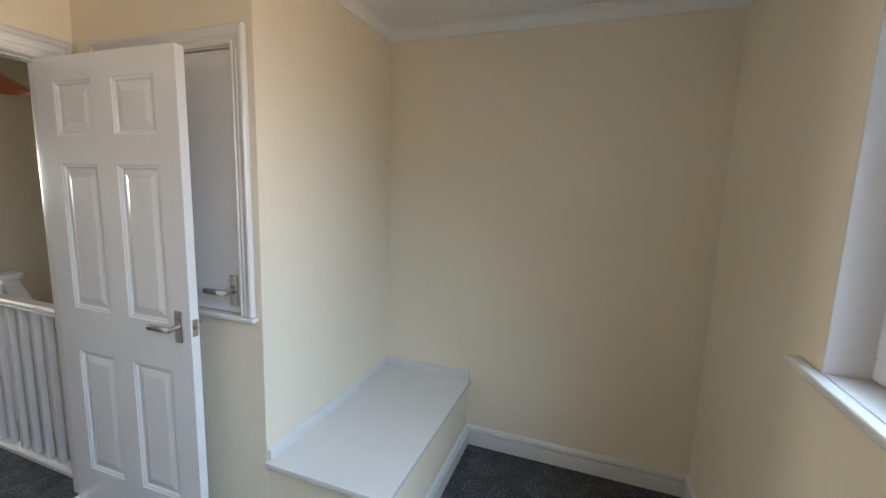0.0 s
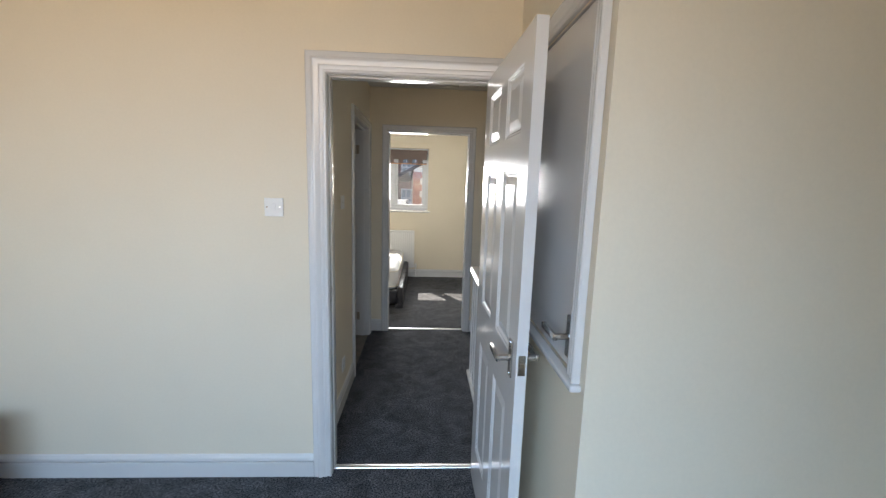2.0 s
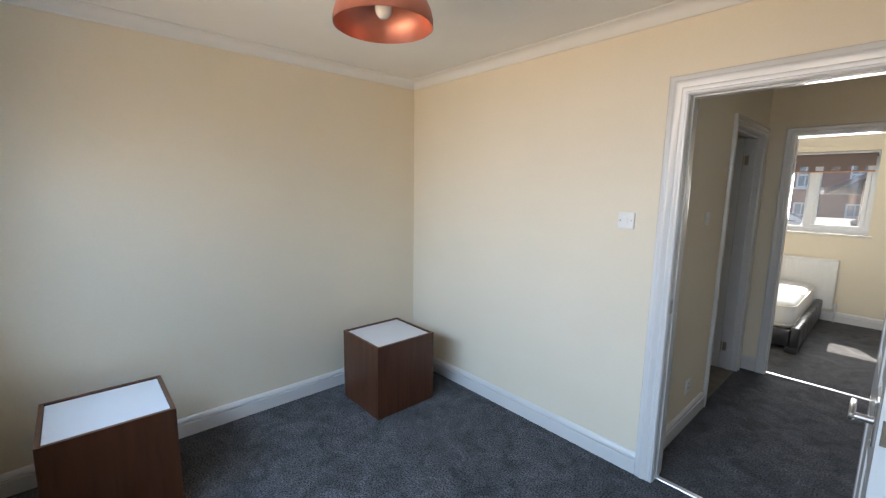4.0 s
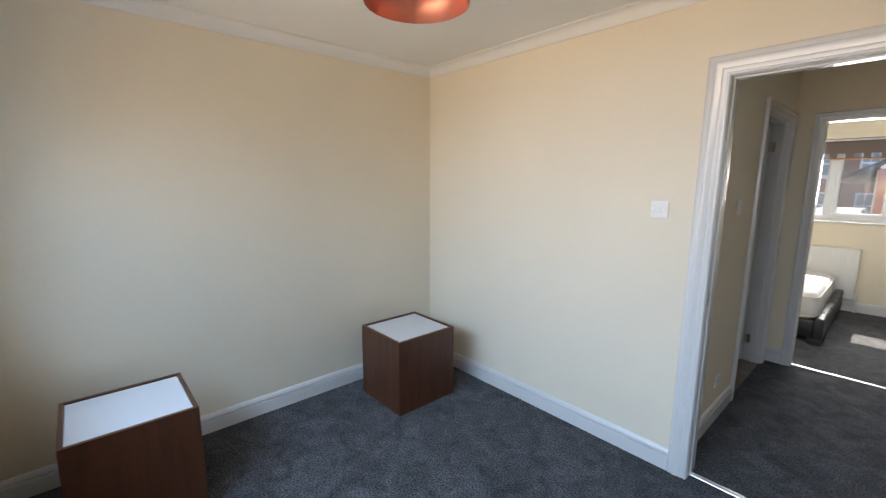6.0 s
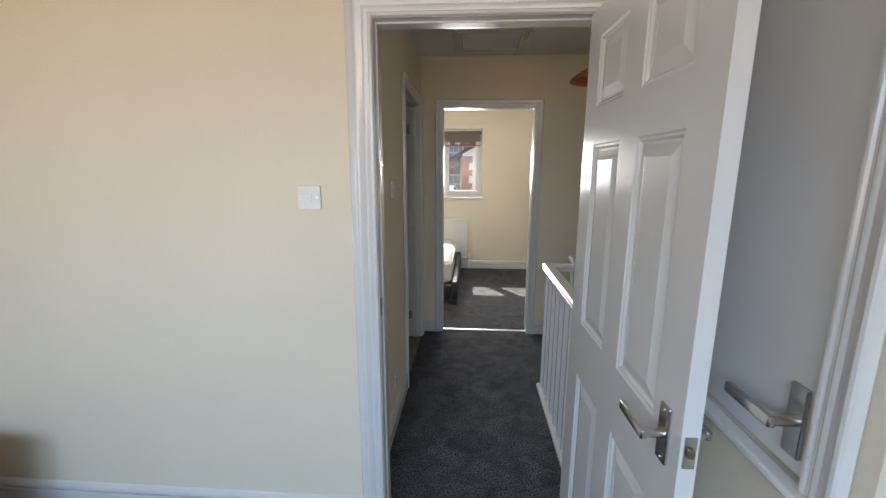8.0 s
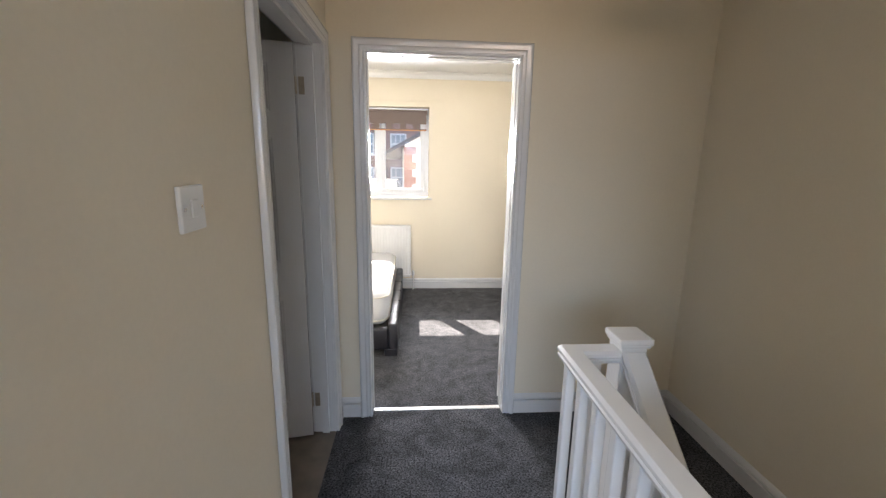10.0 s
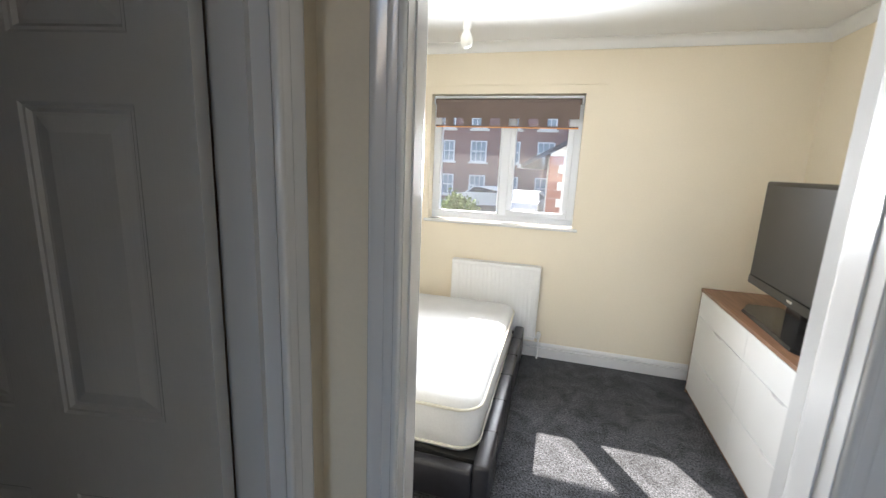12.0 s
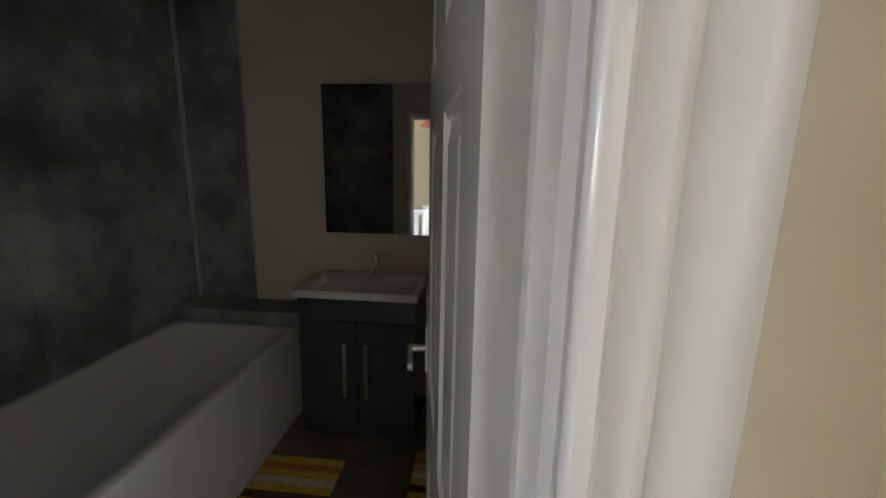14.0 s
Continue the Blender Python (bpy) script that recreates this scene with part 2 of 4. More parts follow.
def box(bm, x0, x1, y0, y1, z0, z1, bevel=0.0):
    v = [bm.verts.new((x, y, z)) for z in (z0, z1) for x, y in ((x0, y0), (x1, y0), (x1, y1), (x0, y1))]
    faces = [bm.faces.new([v[i] for i in f]) for f in ((3, 2, 1, 0), (4, 5, 6, 7), (0, 1, 5, 4), (1, 2, 6, 5), (2, 3, 7, 6), (3, 0, 4, 7))]
    if bevel:
        edges = list({e for f in faces for e in f.edges})
        bmesh.ops.bevel(bm, geom=edges, offset=bevel, segments=2, affect="EDGES", profile=0.5)
    return bm


def tube(bm, p0, p1, r0, r1=None, seg=16):
    p0, p1 = Vector(p0), Vector(p1)
    q = (p1 - p0).to_track_quat("Z", "Y")
    r1 = r0 if r1 is None else r1
    rings = []
    for p, r in ((p0, r0), (p1, r1)):
        rings.append([bm.verts.new(p + q @ Vector((r * math.cos(a), r * math.sin(a), 0))) for a in (2 * math.pi * i / seg for i in range(seg))])
    for i in range(seg):
        bm.faces.new((rings[0][i], rings[0][(i + 1) % seg], rings[1][(i + 1) % seg], rings[1][i]))
    bm.faces.new(rings[0][::-1]), bm.faces.new(rings[1])
    return bm


def lathe(bm, profile, seg=32, cx=0, cy=0):
    rings = [[bm.verts.new((cx + r * math.cos(a), cy + r * math.sin(a), z)) for a in (2 * math.pi * i / seg for i in range(seg))] for r, z in profile]
    for a, b in zip(rings, rings[1:]):
        for i in range(seg):
            bm.faces.new((a[i], a[(i + 1) % seg], b[(i + 1) % seg], b[i]))
    return bm


def sweep(bm, path, normal, profile, closed=False):
    """Run a closed profile of (side, up) along a bent line in one plane, mitred at its corners."""
    pts, n = [Vector(p) for p in path], Vector(normal)
    rings, count = [], len(pts)
    for i, p in enumerate(pts):
        a = pts[i - 1] if (i or closed) else None
        b = pts[(i + 1) % count] if (i < count - 1 or closed) else None
        s1 = n.cross((p - a).normalized()) if a is not None else None
        s2 = n.cross((b - p).normalized()) if b is not None else None
        side = s1 if s2 is None else s2 if s1 is None else (s1 + s2) / (1 + s1.dot(s2))
        rings.append([bm.verts.new(p + side * u + n * v) for u, v in profile])
    k = len(profile)
    for i in range(count if closed else count - 1):
        r0, r1 = rings[i], rings[(i + 1) % count]
        for j in range(k):
            bm.faces.new((r0[j], r0[(j + 1) % k], r1[(j + 1) % k], r1[j]))
    if not closed:
        bm.faces.new(rings[0]), bm.faces.new(rings[-1][::-1])
    return bm


def mesh_of(name, bm, mat, smooth=False):
    bmesh.ops.recalc_face_normals(bm, faces=bm.faces)
    me = bpy.data.meshes.new(name)
    bm.to_mesh(me)
    bm.free()
    for m in (mat if isinstance(mat, (list, tuple)) else (mat,)):
        me.materials.append(m)
    if smooth:
        for p in me.polygons:
            p.use_smooth = True
        me.set_sharp_from_angle(angle=radians(48))
    return me


def part(name, bm, mat, parent, label="", smooth=False):
    ob = new(name, mesh_of(name, bm, mat, smooth))
    ob.parent = parent
    return tagged(ob, label=label)


def share(name, me, parent, m=None):
    ob = new(name, me)
    ob.parent = parent
    if m is not None:
        ob.matrix_basis = m
    return ob


def structure(name, bm, mat, label, category="", smooth=False):
    return tagged(new(name, mesh_of(name, bm, mat, smooth)), label=label, category=category, kind="structure")


def thing(name, label, category, at=(0, 0, 0), turn=0, group=""):
    ob = new(name)
    ob.empty_display_size = 0.1
    ob.matrix_basis = pose(*at, 0, 0, turn)
    return tagged(ob, label=label, category=category, group=group)


def solid(name, bm, mat, label, category, at=(0, 0, 0), turn=0, group="", smooth=False):
    ob = new(name, mesh_of(name, bm, mat, smooth))
    ob.matrix_basis = pose(*at, 0, 0, turn)
    return tagged(ob, label=label, category=category, group=group)


def wall(name, axis, u0, u1, c0, c1, z0, z1, holes, mat, label):
    """A wall along axis from u0 to u1, between c0 and c1 in thickness, with real openings (u0, u1, z0, z1)."""
    us = sorted({u0, u1, *(h[i] for h in holes for i in (0, 1))})
    zs = sorted({z0, z1, *(h[i] for h in holes for i in (2, 3))})
    us, zs = [u for u in us if u0 <= u <= u1], [z for z in zs if z0 <= z <= z1]

    def full(i, j):
        if not (0 <= i < len(us) - 1 and 0 <= j < len(zs) - 1):
            return False
        u, z = (us[i] + us[i + 1]) / 2, (zs[j] + zs[j + 1]) / 2
        return not any(h[0] < u < h[1] and h[2] < z < h[3] for h in holes)

    bm, cache = bmesh.new(), {}

    def vert(u, c, z):
        key = (u, c, z)
        if key not in cache:
            cache[key] = bm.verts.new((u, c, z) if axis == "x" else (c, u, z))
        return cache[key]

    for i in range(len(us) - 1):
        for j in range(len(zs) - 1):
            if not full(i, j):
                continue
            a, b, s, t = us[i], us[i + 1], zs[j], zs[j + 1]
            for c in (c0, c1):
                bm.faces.new([vert(a, c, s), vert(b, c, s), vert(b, c, t), vert(a, c, t)])
            for di, dj, e in ((-1, 0, ((a, s), (a, t))), (1, 0, ((b, s), (b, t))), (0, -1, ((a, s), (b, s))), (0, 1, ((a, t), (b, t)))):
                if not full(i + di, j + dj):
                    (p, q), (r, w) = e
                    bm.faces.new([vert(p, c0, q), vert(r, c0, w), vert(r, c1, w), vert(p, c1, q)])
    return structure(name, bm, mat, label, "wall")


SKIRT = [(0, 0), (0.018, 0), (0.018, 0.079), (0.016, 0.081), (0.002, 0.081), (0.002, 0.089), (0.015, 0.089), (0.013, 0.102), (0.006, 0.115), (0, 0.12)]
ARCH = [(0, 0), (0, 0.010), (0.004, 0.014), (0.010, 0.014), (0.013, 0.010), (0.018, 0.011), (0.026, 0.016), (0.030, 0.016), (0.033, 0.013), (0.040, 0.016), (0.050, 0.020), (0.056, 0.022), (0.062, 0.021), (0.065, 0.017), (0.065, 0)]
WIDE_ARCH = ARCH[:-2] + [(0.066, 0.016), (0.086, 0.015), (0.090, 0.011), (0.090, 0)]
COVE = [(0, 0), (0.066, 0), (0.066, -0.006), (0.060, -0.008), (0.044, -0.013), (0.030, -0.023), (0.019, -0.037), (0.013, -0.052), (0.012, -0.058), (0.007, -0.064), (0, -0.064)]


def skirting(path, closed=False):
    return structure("baseboard", sweep(bmesh.new(), [(x, y, 0.001) for x, y in path], (0, 0, 1), SKIRT, closed), GLOSS, "white gloss moulded skirting board along the wall", "skirting")


def coving(path):
    return structure("trim", sweep(bmesh.new(), [(x, y, H) for x, y in path], (0, 0, 1), COVE, True), CEILING, "white plaster coving round the ceiling edge", "coving", True)


def architrave(a, b, top, normal, bottom=0.0, profile=ARCH):
    """Moulded frame round an opening whose lower corners are a and b, seen so that the outside is on the path's left."""
    (ax, ay), (bx, by) = a, b
    path = [(ax, ay, bottom), (ax, ay, top), (bx, by, top), (bx, by, bottom)]
    return structure("trim", sweep(bmesh.new(), path, normal, profile), GLOSS, "white gloss moulded architrave round the doorway", "architrave", True)


def panel_leaf(bm, w, h, t):
    """Six-panel moulded leaf in x 0..w, z 0..h, thickness y -t/2..t/2, with sunk mouldings and raised fields."""
    s, mid = 0.109, 0.108
    pw = (w - 2 * s - mid) / 2
    xs = [0, s, s + pw, s + pw + mid, w - s, w]
    zs = [0, 0.21, 0.77, 0.958, 1.556, 1.666, h - 0.092, h]
    holes = {(i, j) for i in (1, 3) for j in (1, 3, 5)}
    for sgn in (-1, 1):
        y = sgn * t / 2
        grid = {}
        for i, x in enumerate(xs):
            for j, z in enumerate(zs):
                grid[i, j] = bm.verts.new((x, y, z))
        for i in range(5):
            for j in range(7):
                ring = [grid[i, j], grid[i + 1, j], grid[i + 1, j + 1], grid[i, j + 1]]
                if (i, j) not in holes:
                    bm.faces.new(ring)
                    continue
                x0, x1, z0, z1 = xs[i], xs[i + 1], zs[j], zs[j + 1]
                for inset, deep in ((0.005, 0.0035), (0.010, 0.0035), (0.016, 0.0095), (0.022, 0.0095), (0.050, 0.0025)):
                    yy = y - sgn * deep
                    nxt = [bm.verts.new(p) for p in ((x0 + inset, yy, z0 + inset), (x1 - inset, yy, z0 + inset), (x1 - inset, yy, z1 - inset), (x0 + inset, yy, z1 - inset))]
                    for k in range(4):
                        bm.faces.new((ring[k], ring[(k + 1) % 4], nxt[(k + 1) % 4], nxt[k]))
                    ring = nxt
                bm.faces.new(ring)
    for x0, x1, z0, z1 in ((0, 0, 0, h), (w, w, 0, h), (0, w, 0, 0), (0, w, h, h)):
        a, b = ((x0, z0), (x1, z1))
        bm.faces.new([bm.verts.new((p, y, q)) for p, q, y in ((a[0], a[1], -t / 2), (b[0], b[1], -t / 2), (b[0], b[1], t / 2), (a[0], a[1], t / 2))])
    bmesh.ops.remove_doubles(bm, verts=bm.verts, dist=0.0001)
    return bm


def lever_parts(parent, x, z, side, way, face):
    """A lever on a long back plate on one face; way: the side to which the lever points."""
    bm = bmesh.new()
    y0, y1 = sorted((face, face + side * 0.008))
    box(bm, x - 0.019, x + 0.019, y0, y1, z - 0.062, z + 0.062, 0.003)
    plate = part("handle_plate", bm, CHROME, parent, "brushed chrome back plate")
    bm = bmesh.new()
    tube(bm, (x, face + side * 0.006, z), (x, face + side * 0.048, z), 0.010)
    a, b = sorted((x - way * 0.010, x + way * 0.105))
    y0, y1 = sorted((face + side * 0.040, face + side * 0.054))
    box(bm, a, b, y0, y1, z - 0.011, z + 0.010, 0.004)
    ob = part("lever", bm, CHROME, plate, "chrome lever handle", True)
    bm = bmesh.new()
    for zz in (z - 0.052, z + 0.052):
        tube(bm, (x, face + side * 0.007, zz), (x, face + side * 0.0095, zz), 0.0035, seg=8)
    part("screw", bm, POLISHED, plate)
    return ob


def hinge_part(parent, x, y, z, thin="y"):
    bm = bmesh.new()
    if thin == "y":
        box(bm, x - 0.016, x + 0.016, y - 0.002, y + 0.002, z - 0.038, z + 0.038)
    else:
        box(bm, x - 0.002, x + 0.002, y - 0.016, y + 0.016, z - 0.038, z + 0.038)
    tube(bm, (x, y, z - 0.038), (x, y, z + 0.038), 0.006, seg=10)
    part("hinge", bm, BRASSY, parent, "worn steel butt hinge")


def door_leaf(name, label, hinge, turn, w, h=1.965, grip=0.957):
    """A leaf that turns about its hinge edge (local x 0); grip: the height of its lever."""
    ob = new(name, mesh_of(name, panel_leaf(bmesh.new(), w, h, 0.035), DOOR_WHITE))
    ob.matrix_basis = pose(hinge[0], hinge[1], 0.012, 0, 0, turn)
    tagged(ob, label=label, category="door", kind="structure")
    for side in (-1, 1):
        lever_parts(ob, w - 0.055, grip, side, -1, side * 0.0175)
    bm = box(bmesh.new(), w, w + 0.0025, -0.0115, 0.0115, grip - 0.036, grip + 0.030)
    part("latch_plate", bm, CHROME, ob, "chrome latch face plate")
    bm = box(bmesh.new(), w + 0.002, w + 0.010, -0.006, 0.007, grip - 0.011, grip + 0.007, 0.002)
    part("latch_bolt", bm, BRASSY, ob)
    return ob


def lining(name, axis, u0, u1, c0, c1, top, stop_at, label, bead=0.012):
    """Door lining inside an opening: two jambs, a head and the stop bead."""
    bm, t = bmesh.new(), 0.02
    def put(ua, ub, ca, cb, za, zb):
        box(bm, *((ua, ub, ca, cb) if axis == "x" else (ca, cb, ua, ub)), za, zb)
    e = 0.002
    put(u0 - t, u0, c0 - e, c1 + e, 0, top + t)
    put(u1, u1 + t, c0 - e, c1 + e, 0, top + t)
    put(u0, u1, c0 - e, c1 + e, top, top + t)
    a, b = stop_at
    put(u0, u0 + bead, a, b, 0, top)
    put(u1 - bead, u1, a, b, 0, top)
    put(u0 + bead, u1 - bead, a, b, top - bead, top)
    return structure(name, bm, GLOSS, label, "door frame")


H = 2.395

# ---- structure ----
LOW = -2.7
WEST, EAST, SOUTH, NORTH = -2.08, 1.90, -2.70, 4.61
BW = -2.34  # bathroom's far wall
wall("wall_south", "x", -2.33, 2.15, -2.95, SOUTH, LOW, 2.5, [(-1.80, 0.895, 1.08, 2.10)], CREAM, "cream painted outer wall with the wide front window")
wall("wall_west_front", "y", SOUTH, 0.0, -2.33, WEST, LOW, 2.5, [], CREAM, "plain cream painted bedroom wall")
wall("wall_east", "y", SOUTH, NORTH, EAST, 2.15, LOW, 2.5, [], CREAM, "plain cream painted long outer wall")
wall("wall_door", "x", -2.61, EAST, 0.0, 0.115, 0.0, 2.5, [(-0.02, 0.786, 0.0, 2.005), (0.95, 1.90, 0.0, 0.88)], CREAM, "cream painted wall with the front bedroom doorway")
wall("wall_cupboard_side", "y", -0.985, 0.0, 0.868, 0.948, 0.0, 2.5, [(-0.886, -0.20, 1.0, 1.997)], CREAM, "cream painted side of the stair cupboard")
wall("wall_cupboard_front", "x", 0.948, EAST, -0.985, -0.905, 0.40, 2.5, [], CREAM, "cream painted front of the stair cupboard")
wall("wall_landing", "y", 0.115, 2.125, -0.195, -0.085, 0.0, 2.5, [(1.140, 2.005, 0.0, 2.005)], CREAM, "cream painted landing wall with the bathroom doorway")
wall("wall_end", "x", -2.61, EAST, 2.125, 2.225, 0.0, 2.5, [(0.083, 0.888, 0.0, 2.005)], CREAM, "cream painted end wall of the landing with the back bedroom doorway")
wall("wall_north", "x", -2.33, 2.15, NORTH, 4.86, LOW, 2.5, [(-0.645, 0.505, 1.056, 2.042)], CREAM, "cream painted outer wall with the back bedroom window")
wall("wall_west_back", "y", 2.225, NORTH, -2.33, WEST, LOW, 2.5, [], CREAM, "plain cream painted back bedroom wall")
wall("wall_bathroom", "y", 0.115, 2.125, -2.61, BW, LOW, 2.5, [], BATH_CREAM, "cream painted bathroom wall behind the basin")
wall("wall_stair_west", "y", -1.54, 1.19, 0.76, 0.86, LOW, -0.03, [], CREAM, "cream painted side wall of the stair well")
wall("wall_stair_south", "x", 0.76, EAST, -1.64, -1.54, LOW, -0.03, [], CREAM, "cream painted foot wall of the stair well")
wall("wall_stair_north", "x", 0.86, EAST, 1.215, 1.315, LOW, -0.03, [], CREAM, "cream painted wall under the landing")



def carpet_slab(name, outline, label):
    """One sheet of carpet of the given outline, 3 cm thick with its underlay."""
    bm = bmesh.new()
    lo, hi = ([bm.verts.new((x, y, z)) for x, y in outline] for z in (-0.03, 0.0))
    bm.faces.new(lo[::-1]), bm.faces.new(hi)
    for k in range(len(outline)):
        n = (k + 1) % len(outline)
        bm.faces.new((lo[k], lo[n], hi[n], hi[k]))
    return structure(name, bm, CARPET, label, "carpet")


carpet_slab("floor_front", [(WEST, SOUTH), (EAST, SOUTH), (EAST, -1.52), (0.868, -1.52), (0.868, 0), (0.766, 0), (0.766, 0.0575), (0, 0.0575), (0, 0), (WEST, 0)], "charcoal grey flecked carpet in the front bedroom")
carpet_slab("floor_landing", [(0, 0.0575), (0.766, 0.0575), (0.766, 0.115), (0.86, 0.115), (0.86, 1.19), (EAST, 1.19), (EAST, 2.125), (0.868, 2.125), (0.868, 2.175), (0.103, 2.175), (0.103, 2.125), (-0.085, 2.125), (-0.085, 0.115), (0, 0.115)], "charcoal grey flecked carpet on the landing")
carpet_slab("floor_back", [(0.103, 2.175), (0.868, 2.175), (0.868, 2.225), (EAST, 2.225), (EAST, NORTH), (WEST, NORTH), (WEST, 2.225), (0.103, 2.225)], "charcoal grey flecked carpet in the back bedroom")
bm = bmesh.new()
box(bm, BW, -0.195, 0.115, 2.125, -0.03, 0.0)
box(bm, -0.195, -0.085, 1.16, 1.985, -0.03, 0.0)
structure("floor_bathroom", bm, VINYL, "brown vinyl bathroom floor", "floor")
bm = bmesh.new()
box(bm, -2.61, 0.76, -2.70, 4.61, -0.25, -0.032)
box(bm, 0.76, EAST, 1.315, 4.61, -0.25, -0.032)
box(bm, 0.76, EAST, -2.70, -1.64, -0.25, -0.032)
structure("floor_joists", bm, DARK, "dark timber floor deck under the carpets", "floor")
structure("ceiling", box(bmesh.new(), -2.36, EAST, SOUTH, NORTH, H, 2.5), CEILING, "matt white painted ceiling", "ceiling")

# unseen roof, its eaves sized to shade the upper part of the back window
bm = bmesh.new()
prof = [(-3.30, 2.36), (-3.30, 2.52), (0.95, 4.6), (5.47, 2.52), (5.47, 2.36), (4.86, 2.50), (-2.95, 2.50)]
rings = [[bm.verts.new((x, y, z)) for y, z in prof] for x in (-2.75, 2.3)]
for j in range(len(prof)):
    bm.faces.new((rings[0][j], rings[0][(j + 1) % len(prof)], rings[1][(j + 1) % len(prof)], rings[1][j]))
bm.faces.new(rings[0]), bm.faces.new(rings[1][::-1])
structure("roof", bm, SLATE, "unseen grey slate pitched roof, deep eaves added to shade the window", "roof")

# stairs that go down beside the landing
RISE, GO = 0.19, 0.222
bm = bmesh.new()
for i in range(12):
    y1 = 1.19 - i * GO
    box(bm, 0.865, 1.895, y1 - GO - 0.02, y1, -(i + 1) * RISE - 0.16, -(i + 1) * RISE, 0.008)
structure("stairs", bm, CARPET, "charcoal carpeted stair flight going down", "stairs")
structure("stair_soffit", box(bmesh.new(), 0.95, EAST, -0.905, 0.0, 0.80, 0.88), CREAM, "cream boxed soffit over the stairs", "soffit")

skirting([(-0.092, 0), (WEST, 0), (WEST, SOUTH), (EAST, SOUTH), (EAST, -1.525), (0.870, -1.525)])
skirting([(-0.085, 1.090), (-0.085, 0.135)])
skirting([(0.034, 2.125), (-0.085, 2.125), (-0.085, 2.052)])
skirting([(EAST, 1.20), (EAST, 2.125), (0.937, 2.125)])
skirting([(0.937, 2.225), (EAST, 2.225), (EAST, NORTH), (WEST, NORTH), (WEST, 2.225), (0.03, 2.225)])
# raking skirting on the stair wall
bm = sweep(bmesh.new(), [(EAST, 1.20, 0.0), (EAST, -1.45, -2.27)], (0, -0.6505, 0.7595), [(0, -0.08), (0.018, -0.08), (0.018, 0.082), (0.0145, 0.09), (0.0125, 0.100), (0.007, 0.117), (0, 0.12)])
bmesh.ops.translate(bm, verts=bm.verts, vec=(-0.001, 0, 0))
structure("baseboard", bm, GLOSS, "white gloss raking skirting beside the stairs", "skirting")
coving([(EAST, -0.985), (0.868, -0.985), (0.868, 0), (WEST, 0), (WEST, SOUTH), (EAST, SOUTH)])
coving([(WEST, 2.225), (EAST, 2.225), (EAST, NORTH), (WEST, NORTH)])

# doorways
lining("door_frame", "x", 0.0, 0.766, 0.0, 0.115, 1.985, (0.040, 0.075), "white gloss door lining of the front bedroom", 0.006)
lining("door_frame", "x", 0.103, 0.868, 2.125, 2.225, 1.985, (2.160, 2.188), "white gloss door lining of the back bedroom", 0.004)
lining("door_frame", "y", 1.160, 1.985, -0.195, -0.085, 1.985, (-0.155, -0.120), "white gloss door lining of the bathroom")
architrave((-0.002, -0.003), (0.768, -0.003), 1.987, (0, -1, 0), 0.0, WIDE_ARCH)
architrave((0.768, 0.118), (-0.002, 0.118), 1.987, (0, 1, 0))
architrave((0.101, 2.122), (0.870, 2.122), 1.987, (0, -1, 0))
architrave((0.870, 2.228), (0.101, 2.228), 1.987, (0, 1, 0))
architrave((-0.082, 1.158), (-0.082, 1.987), 1.987, (1, 0, 0))
architrave((-0.198, 1.987), (-0.198, 1.158), 1.987, (-1, 0, 0))
# threshold strips
for x0, x1, y in ((0.0, 0.766, 0.0575), (0.103, 0.868, 2.175)):
    bm = bmesh.new()
    sweep(bm, [(x0, y, 0.001), (x1, y, 0.001)], (0, 0, 1), [(-0.016, 0), (0.016, 0), (0.013, 0.004), (0.004, 0.006), (-0.004, 0.006), (-0.013, 0.004)])
    structure("threshold", bm, ALU, "aluminium carpet threshold strip in the doorway", "threshold")

door_leaf("door_1", "white six-panel bedroom door standing wide open", (0.7395, -0.004), -88.6, 0.762)
d2 = door_leaf("door_2", "white six-panel back bedroom door folded open", (0.876, 2.272), 9, 0.755)
d3 = door_leaf("door_3", "white six-panel bathroom door standing half open", (-0.203, 1.962), 190, 0.765, grip=1.015)
for d in (d2, d3):
    for z in (0.19, 1.79):
        hinge_part(d, -0.002, -0.017 if d is d2 else -0.019, z, "x")
strike = box(bmesh.new(), -0.001, 0.0022, 0.008, 0.036, 0.930, 1.000, 0.0008)
structure("strike_plate", strike, CHROME, "chrome strike plate let into the front bedroom door lining", "strike plate")
for z in (0.199, 1.803):
    for x0, x1, y0, y1 in ((0.8650, 0.8690, 2.192, 2.222), (-0.191, -0.165, 1.9815, 1.986)):
        bm = box(bmesh.new(), x0, x1, y0, y1, z - 0.039, z + 0.039, 0.001)
        structure("hinge_plate", bm, BRASSY, "worn brown steel hinge plate on the door lining", "hinge")

# ---- front bedroom ----


